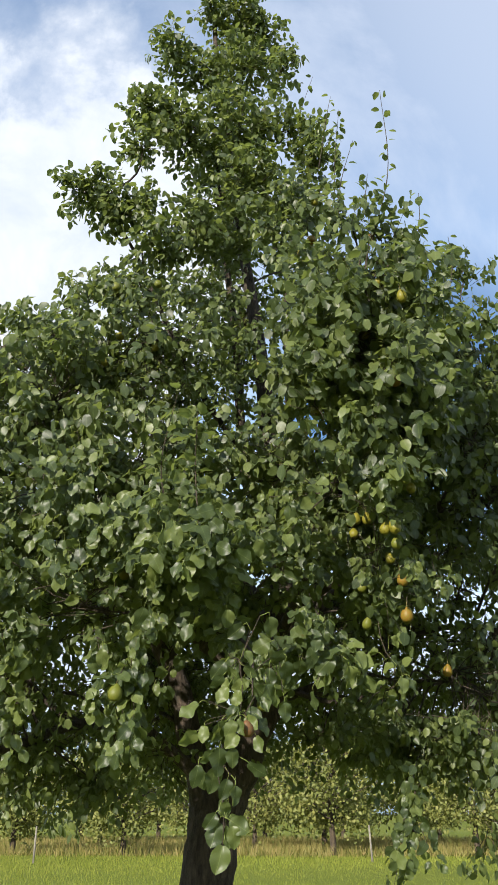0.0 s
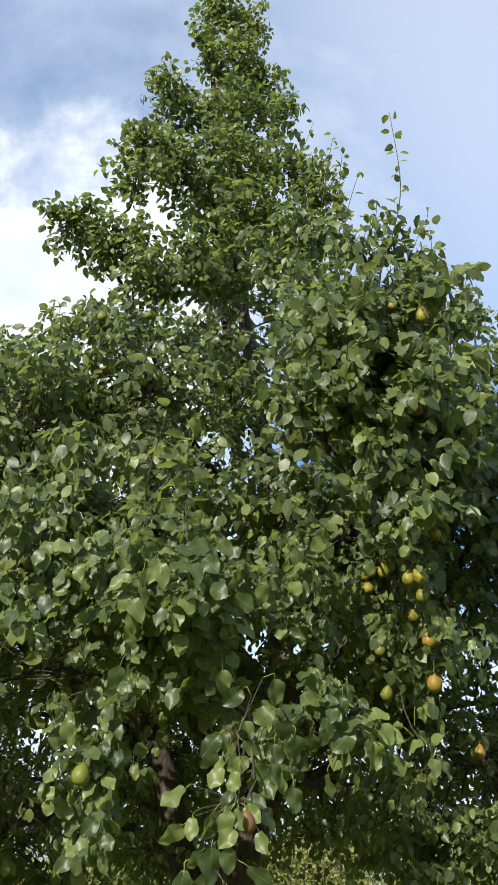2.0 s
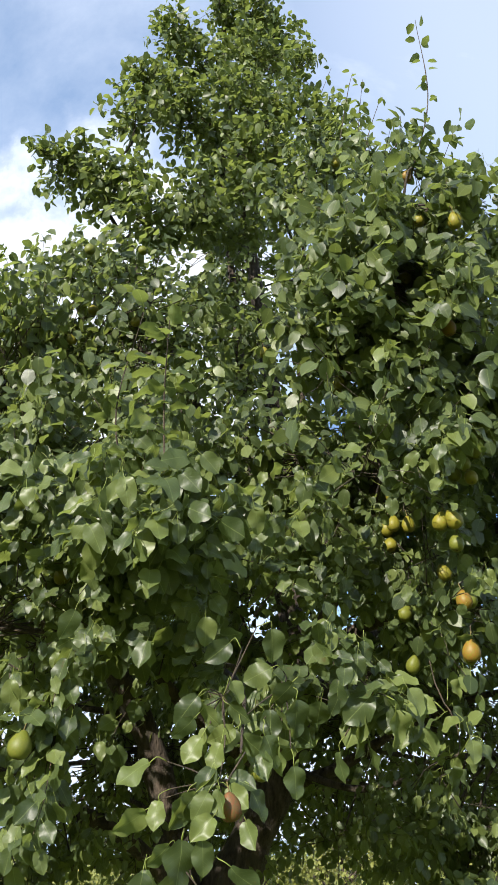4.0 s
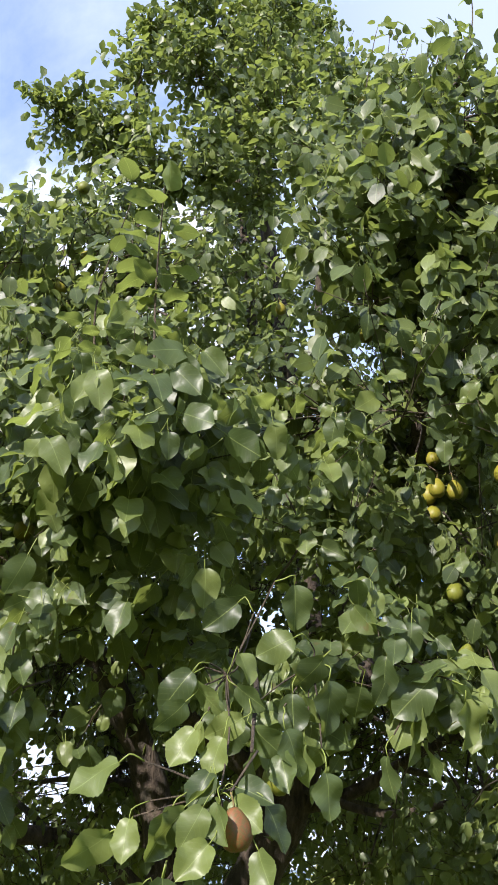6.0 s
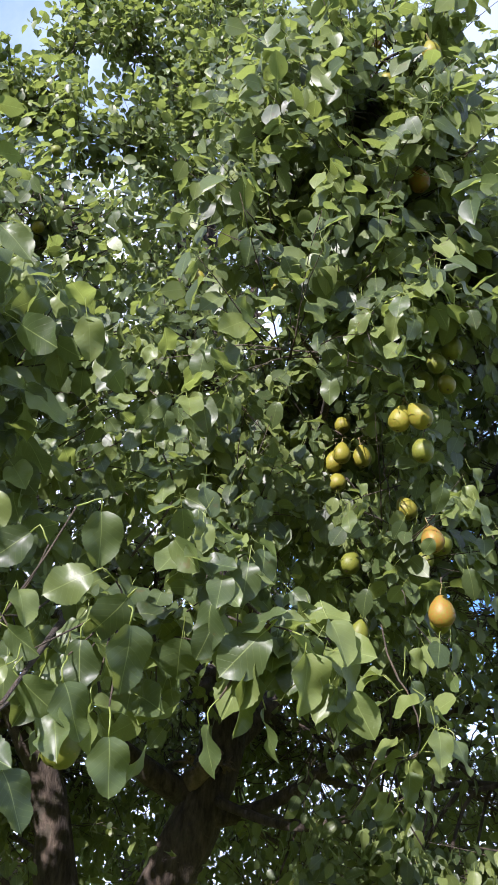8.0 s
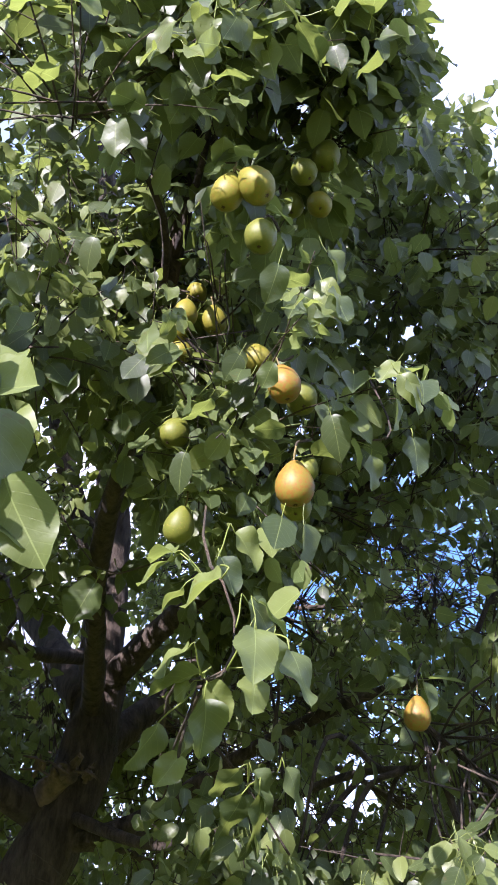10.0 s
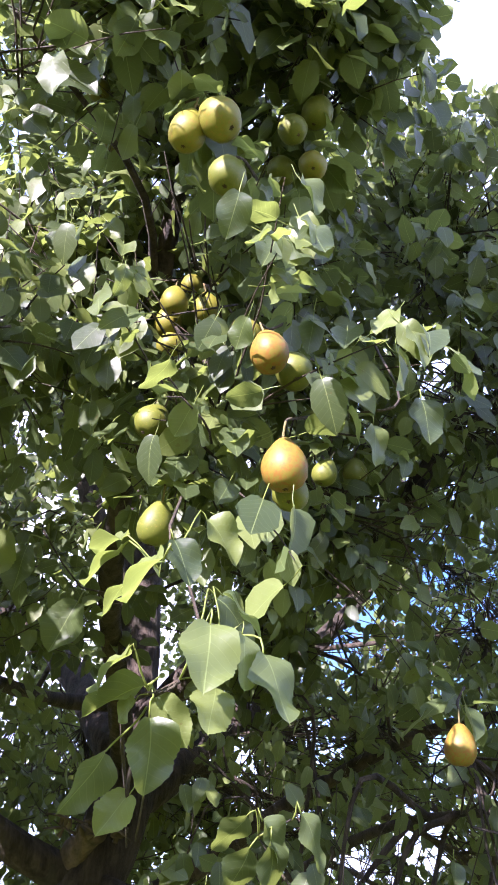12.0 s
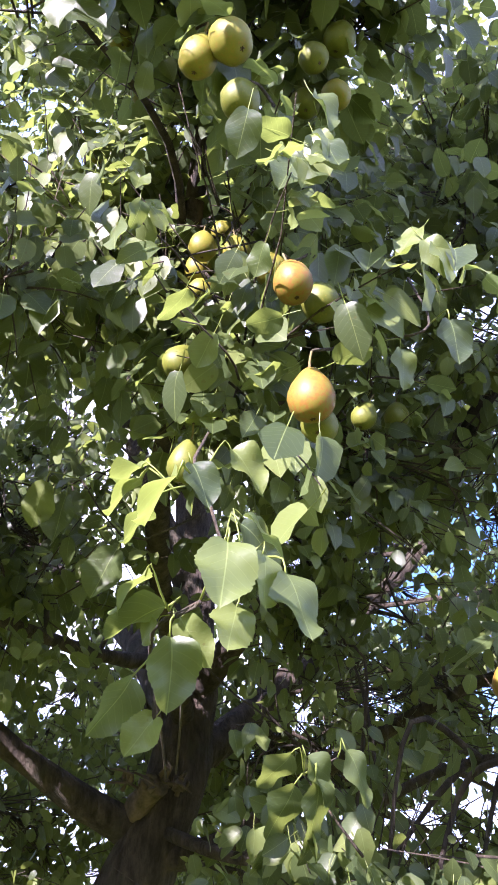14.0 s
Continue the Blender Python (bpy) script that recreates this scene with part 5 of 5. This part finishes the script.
# the spray under the fruit
hero_leaf((0.785, 4.310, 2.224), (0.007, -0.040, -0.091), (0.36, -0.91, 0.06), 0.080, (0.753, 4.360, 2.190))
hero_leaf((0.702, 4.330, 2.203), (-0.073, 0.070, -0.004), (0.16, -0.73, 0.31), 0.072, (0.722, 4.360, 2.178))
hero_leaf((0.719, 4.360, 2.182), (-0.079, 0.020, -0.012), (0.36, -0.13, 0.51), 0.074, (0.722, 4.360, 2.178))
hero_leaf((0.725, 4.360, 2.149), (0.009, 0.010, -0.056), (0.51, -0.95, -0.04), 0.070, (0.727, 4.360, 2.174))
hero_leaf((0.741, 4.260, 2.271), (-0.076, 0.080, -0.006), (0.31, -0.83, 0.26), 0.086, (0.740, 4.320, 2.320))
hero_leaf((0.689, 4.360, 2.302), (-0.055, 0.060, -0.009), (0.56, -0.83, 0.26), 0.062, (0.728, 4.360, 2.331))
hero_leaf((0.676, 4.360, 2.358), (-0.079, 0.070, 0.044), (0.10, -0.75, 0.55), 0.064, (0.722, 4.360, 2.320))
hero_leaf((0.673, 4.380, 2.357), (-0.086, 0.060, -0.009), (0.10, -0.75, 0.55), 0.074, (0.722, 4.360, 2.320))
hero_leaf((0.740, 4.330, 2.338), (0.027, 0.000, -0.050), (0.56, -0.93, 0.06), 0.058, (0.733, 4.360, 2.347))
hero_leaf((0.765, 4.460, 2.454), (0.058, 0.010, -0.054), (0.81, -0.88, -0.04), 0.070, (0.737, 4.400, 2.374))
hero_leaf((0.784, 4.420, 2.315), (0.056, 0.020, -0.033), (0.76, -0.88, 0.06), 0.070, (0.766, 4.400, 2.267))
hero_leaf((0.794, 4.360, 2.286), (0.049, 0.020, -0.011), (0.56, -0.23, 0.51), 0.060, (0.792, 4.360, 2.245))
hero_leaf((0.815, 4.360, 2.239), (0.013, -0.010, -0.065), (1.11, -0.73, -0.04), 0.064, (0.782, 4.380, 2.235))
hero_leaf((0.838, 4.380, 2.225), (0.040, -0.020, -0.083), (0.96, -0.83, -0.09), 0.082, (0.805, 4.400, 2.259))
hero_leaf((0.789, 4.360, 2.180), (0.001, -0.030, -0.052), (0.56, -0.93, 0.01), 0.060, (0.751, 4.380, 2.199))
hero_leaf((0.730, 4.380, 2.180), (0.024, 0.000, -0.039), (-0.04, -0.83, -0.14), 0.054, (0.725, 4.370, 2.180))
hero_leaf((0.707, 4.380, 2.176), (-0.025, 0.020, -0.010), (0.36, -0.68, 0.21), 0.036, (0.722, 4.370, 2.179))
hero_leaf((0.664, 4.460, 2.151), (-0.032, 0.000, -0.075), (1.26, -0.53, -0.34), 0.076, (0.713, 4.420, 2.186))
hero_leaf((0.696, 4.460, 2.107), (-0.022, -0.010, -0.034), (0.16, -0.88, 0.16), 0.050, (0.699, 4.440, 2.129))
hero_leaf((0.806, 5.020, 2.244), (-0.059, 0.020, -0.065), (0.85, -0.5, -0.1), 0.079, (0.826, 5.060, 2.222))
hero_leaf((0.832, 5.020, 2.237), (0.049, 0.010, -0.066), (0.85, -0.5, -0.1), 0.082, (0.826, 5.060, 2.222))
hero_leaf((0.810, 5.020, 2.193), (-0.036, 0.000, -0.091), (0.85, -0.5, -0.1), 0.095, (0.825, 5.080, 2.227))
hero_leaf((0.845, 5.020, 2.202), (0.021, 0.000, -0.099), (0.85, -0.5, -0.1), 0.102, (0.826, 5.060, 2.222))
hero_leaf((0.898, 5.020, 2.246), (0.056, 0.000, -0.077), (0.85, -0.5, -0.1), 0.090, (0.884, 5.040, 2.243))
hero_leaf((0.352, 4.870, 2.715), (-0.033, 0.020, -0.082), (0.2, -0.95, 0.1), 0.089, (0.390, 4.950, 2.776))
hero_leaf((0.382, 4.910, 2.708), (-0.025, 0.000, -0.125), (-0.2, -0.95, 0.15), 0.096, (0.407, 4.950, 2.748))
hero_leaf((0.490, 4.930, 2.593), (-0.048, 0.000, -0.103), (0.1, -0.97, 0.1), 0.098, (0.498, 4.970, 2.641))
hero_leaf((0.350, 4.850, 3.156), (0.064, 0.000, -0.166), (0.2, -0.95, 0.2), 0.089, (0.299, 4.910, 3.298))
hero_leaf((0.267, 4.850, 3.052), (-0.003, 0.000, -0.160), (0.1, -0.97, 0.1), 0.096, (0.265, 4.910, 3.183))
hero_leaf((0.995, 4.450, 2.610), (0.012, 0.010, -0.068), (0.86, -0.88, -0.09), 0.062, (0.983, 4.500, 2.679))
hero_leaf((1.062, 4.420, 2.630), (0.018, 0.000, -0.093), (0.36, -0.93, 0.06), 0.070, (1.050, 4.500, 2.707))
fore_twig((0.726, 4.370, 2.176), (0.752, 4.370, 2.193), (0.767, 4.400, 2.263), (0.747, 4.420, 2.346), (0.723, 4.420, 2.387), (0.714, 4.550, 2.556), (0.750, 4.750, 2.853))
fore_twig((0.722, 4.360, 2.178), (0.727, 4.370, 2.179), (0.752, 4.370, 2.193))
fore_twig((0.715, 4.420, 2.186), (0.699, 4.440, 2.129), (0.694, 4.460, 2.103))
fore_twig((0.653, 4.750, 2.128), (0.666, 4.620, 2.159), (0.677, 4.480, 2.202), (0.720, 4.380, 2.184))
fore_twig((0.657, 4.800, 2.149), (0.692, 4.620, 2.187), (0.725, 4.400, 2.183))
fore_twig((0.826, 5.060, 2.222), (0.868, 5.100, 2.170), (0.919, 5.160, 2.115))
fore_twig((0.884, 5.100, 2.261), (0.826, 5.060, 2.222))
fore_twig((0.407, 4.950, 2.748), (0.390, 4.950, 2.776), (0.498, 4.970, 2.641), (0.650, 4.900, 2.647))
fore_twig((0.299, 4.910, 3.298), (0.265, 4.910, 3.183), (0.317, 5.000, 3.625), (0.282, 5.100, 3.915))
fore_twig((0.983, 4.500, 2.679), (1.050, 4.500, 2.707), (1.062, 4.700, 3.040))

P, A, N, S = np.array(L_POS), np.array(L_AXIS), np.array(L_NORM), np.array(L_SIZE)
# the way that is walked stays free of leaves
hero = np.zeros(len(P), bool)
hero[list(HEROES)] = True
which = np.arange(len(P))
free = hero | ~((P[:, 1] < 4.12) & (P[:, 0] > 0.58) & (P[:, 2] < 2.75)) & ~((P[:, 1] < 3.78) & (P[:, 0] > 0.25) & (P[:, 2] > 2.6)) & (P[:, 1] > 3.3)
P, A, N, S, hero, which = P[free], A[free], N[free], S[free], hero[free], which[free]
# leaves are cleared along the camera's sight-lines to the fruit and foremost leaves
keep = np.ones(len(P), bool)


# drops leaves near the line from q towards a camera position or the sun
def clear_view_or_sun(q, outer, radius, reach):
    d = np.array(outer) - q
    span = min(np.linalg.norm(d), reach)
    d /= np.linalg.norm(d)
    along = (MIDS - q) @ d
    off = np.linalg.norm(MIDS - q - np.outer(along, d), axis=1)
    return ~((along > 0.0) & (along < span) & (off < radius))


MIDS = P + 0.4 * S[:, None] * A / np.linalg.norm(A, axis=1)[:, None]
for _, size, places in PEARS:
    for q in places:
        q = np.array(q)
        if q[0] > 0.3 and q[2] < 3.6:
            keep &= clear_view_or_sun(q, (0.25, 2.20, 1.72), 0.040, 0.9)
            keep &= clear_view_or_sun(q, (0.50, 2.88, 1.74), 0.040, 0.9)
            keep &= clear_view_or_sun(q, (0.86, 3.50, 1.80), 0.044, 1.0)
            if q[1] > 4.35 and q[2] < 3.25:               # leaves cleared towards the sun as well, so it reaches the fruit
                keep &= clear_view_or_sun(q, q + 2.0 * np.array(SUN_DIR), 0.050, 1.2)
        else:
            keep &= clear_view_or_sun(q, (0.08, 1.00, 1.65), 0.042, 0.6)
            keep &= clear_view_or_sun(q, (0.10, 2.25, 1.73), 0.046, 0.6)
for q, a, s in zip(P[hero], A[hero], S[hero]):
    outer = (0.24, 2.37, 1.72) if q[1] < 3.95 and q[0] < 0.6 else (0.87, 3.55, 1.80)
    keep &= clear_view_or_sun(q + 0.45 * a, outer, 0.055, 1.6)
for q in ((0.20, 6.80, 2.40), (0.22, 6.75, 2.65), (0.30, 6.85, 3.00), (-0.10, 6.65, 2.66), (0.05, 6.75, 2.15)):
    keep &= clear_view_or_sun(np.array(q), (0.87, 3.55, 1.80), 0.11, 3.2)    # cleared so the camera sees the fork under the crown
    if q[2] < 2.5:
        keep &= clear_view_or_sun(np.array(q), (0.48, 2.80, 1.74), 0.12, 3.2)
# a gap in the crown lets the sun in on the fruit
spare = rng.random(len(P))
for q, wide in (((0.66, 4.76, 3.20), 0.14), ((0.84, 4.42, 2.80), 0.10), ((0.86, 4.50, 2.60), 0.10), ((0.70, 4.60, 2.90), 0.12), ((0.45, 4.75, 3.10), 0.18), ((0.22, 4.72, 3.12), 0.18), ((0.02, 4.70, 3.10), 0.16), ((0.55, 4.70, 3.45), 0.14)):
    q = np.array(q) + 0.16 * np.array(SUN_DIR)
    keep &= clear_view_or_sun(q, q + 3.5 * np.array(SUN_DIR), wide, 2.6) | (spare < 0.10)
# chinks cut along the camera's sight-lines, so sky shows under the right-hand boughs
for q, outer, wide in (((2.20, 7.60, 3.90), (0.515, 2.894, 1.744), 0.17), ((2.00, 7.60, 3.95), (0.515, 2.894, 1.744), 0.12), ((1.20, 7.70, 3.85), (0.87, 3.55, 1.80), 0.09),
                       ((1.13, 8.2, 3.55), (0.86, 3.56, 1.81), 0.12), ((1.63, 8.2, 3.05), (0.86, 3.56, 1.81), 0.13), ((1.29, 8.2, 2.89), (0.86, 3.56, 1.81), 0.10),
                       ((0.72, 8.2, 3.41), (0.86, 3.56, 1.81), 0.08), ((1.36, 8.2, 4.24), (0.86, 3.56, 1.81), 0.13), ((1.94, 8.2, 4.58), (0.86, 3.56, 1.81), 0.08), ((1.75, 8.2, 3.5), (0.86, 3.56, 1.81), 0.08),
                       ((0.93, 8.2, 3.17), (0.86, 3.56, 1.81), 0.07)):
    keep &= clear_view_or_sun(np.array(q) - 2.0 * (np.array(outer) - q) / np.linalg.norm(np.array(outer) - q), outer, wide, 6.0) | (spare < 0.14)
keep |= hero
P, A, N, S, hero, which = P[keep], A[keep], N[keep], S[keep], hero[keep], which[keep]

near = np.zeros(len(P), bool)
near[np.argsort(P[:, 1] + 0.3 * np.abs(P[:, 2] - 2.0) - 9.0 * hero)[:300]] = True
front = (P[:, 1] < 4.35) & (P[:, 2] < 3.2) & ~near
middle = (P[:, 1] < 5.2) & (P[:, 2] < 4.6) & ~near & ~front
far = (P[:, 1] > 6.4) & ~near
back = ~front & ~near & ~middle & ~far
part("twig_work", twigs.mesh("twigs", twig_mat), tree)["kind"] = "stuff"
part("foliage", leaves_mesh("foliage_front", P[front], A[front], N[front], S[front], FINE, leaf_mat), tree)["kind"] = "stuff"
part("foliage", leaves_mesh("foliage_back", P[middle], A[middle], N[middle], S[middle], MIDDLE, leaf_mat), tree)["kind"] = "stuff"
part("foliage", leaves_mesh("foliage_high", P[back], A[back], N[back], S[back], PLAIN, leaf_mat), tree)["kind"] = "stuff"
part("foliage", leaves_mesh("foliage_far", P[far], A[far], N[far], S[far], FAR, leaf_mat), tree)["kind"] = "stuff"

# ---- pears ----
def pear_parts(mat):
    prof = [(0.0, -0.46), (0.10, -0.485), (0.22, -0.47), (0.36, -0.38), (0.47, -0.20), (0.50, 0.0), (0.47, 0.18), (0.40, 0.36), (0.30, 0.51), (0.21, 0.63), (0.13, 0.70), (0.05, 0.72), (0.0, 0.70)]
    verts, faces, seg = [], [], 18
    for i, (r, z) in enumerate(prof):
        for s in range(seg):
            a = 2 * math.pi * s / seg
            q = r * (1 + 0.035 * math.sin(2 * a + 1) + 0.02 * math.sin(5 * a + z * 4))
            verts.append((q * math.cos(a) + 0.05 * z * z, q * math.sin(a), z))
    for i in range(len(prof) - 1):
        for s in range(seg):
            faces.append((i * seg + s, i * seg + (s + 1) % seg, (i + 1) * seg + (s + 1) % seg, (i + 1) * seg + s))
    top = new("pear")
    body = part("body", mesh_from("pear_body", verts, faces, mat), top)
    st = Tubes()
    st.add(smooth_line([(0.01, 0, 0.68), (0.03, 0.01, 0.90), (0.09, 0.02, 1.15)], 5), 0.035, 0.028, 6)
    part("stalk", st.mesh("pear_stalk", stalk_mat), top, "thin greenish brown stalk")
    cal = Tubes()
    for k in range(5):
        a = 2 * math.pi * k / 5
        cal.add([(0.015 * math.cos(a), 0.015 * math.sin(a), -0.46), (0.045 * math.cos(a), 0.045 * math.sin(a), -0.487), (0.066 * math.cos(a + 0.3), 0.066 * math.sin(a + 0.3), -0.482)], 0.022, 0.010, 4)
    part("calyx", cal.mesh("pear_calyx", calyx_mat), body, "dry dark brown calyx")
    return top


KINDS = {}
for key, mat, label in (("g", pear_green, "unripe green pear hanging among the leaves"), ("y", pear_gold, "ripe yellow-green pear hanging among the leaves"), ("r", pear_red, "ripe pear with an orange-red cheek among the leaves"), ("b", pear_russet, "dull russet-brown pear at the tip of a low shoot")):
    KINDS[key] = [pear_parts(mat), label, False]


def pears(kind, size, *places):
    for x, y, z in places:
        s = size * rng.uniform(0.92, 1.08)
        m = Matrix.Translation((x, y + 0.02, z)) @ pose(0, 0, 0, rng.uniform(-34, 16), rng.uniform(-30, 30), rng.uniform(0, 360)) @ Matrix.Diagonal((s, s, s, 1))
        proto, label, used = KINDS[kind]
        if used:
            ob = copy_thing(proto, m @ Matrix.Diagonal([1 / v for v in proto.scale] + [1]))
        else:
            proto.matrix_basis, ob, KINDS[kind][2] = m, proto, True
        tagged(ob, label, "pear", "pears on the tree")
        top = m @ Vector((0.09, 0.02, 1.15))
        twigs_end = np.array(top)
        reach = np.array([rng.uniform(-0.05, 0.05), rng.uniform(0.02, 0.10), rng.uniform(0.03, 0.09)])
        tw = Tubes()
        tw.add(smooth_line([twigs_end, twigs_end + reach * 0.5 + rng.normal(0, 0.01, 3), twigs_end + reach], 5), 0.0022, 0.0032, 4)
        part("twig", tw.mesh("fruit_twig", twig_mat), tree)
for kind, size, places in PEARS:
    pears(kind, size, *places)

near_meshes = [mesh_from("leaf", tv, tf, leaf_one_mat, uvs=tu) for tv, tf, tu in FINE]


def leaf_with_stalk(m, node, shape):
    """A leaf whose curved stalk runs from its blade to the node on the twig."""
    tv, tf, tu = BARE[shape]
    end = np.array(m.inverted() @ Vector(node))
    tub = Tubes()
    tub.add(smooth_line([(0, 0.02, 0.0), (0, -0.22, 0.10), end * 0.6 + (0, -0.08, 0.08), end], 7), 0.014, 0.018, 5)
    faces = list(tf) + [tuple(len(tv) + q for q in f) for f in tub.f]
    return mesh_from("leaf", list(tv) + tub.v, faces, leaf_one_mat, uvs=np.vstack([tu, np.tile((0.5, -0.5), (len(tub.v), 1))]))


ns, na, nn = leaf_frames(A[near], N[near])
for p, s, a, n, size, index in zip(P[near], ns, na, nn, S[near], which[near]):
    m = Matrix.Translation(p) @ Matrix((s, a, n)).transposed().to_4x4() @ Matrix.Diagonal((size, size, size, 1))
    shape = int(rng.integers(0, len(near_meshes)))
    node = HEROES.get(int(index))
    ob = part("leaf", leaf_with_stalk(m, node, shape) if node else near_meshes[shape], tree)
    ob.matrix_basis = m
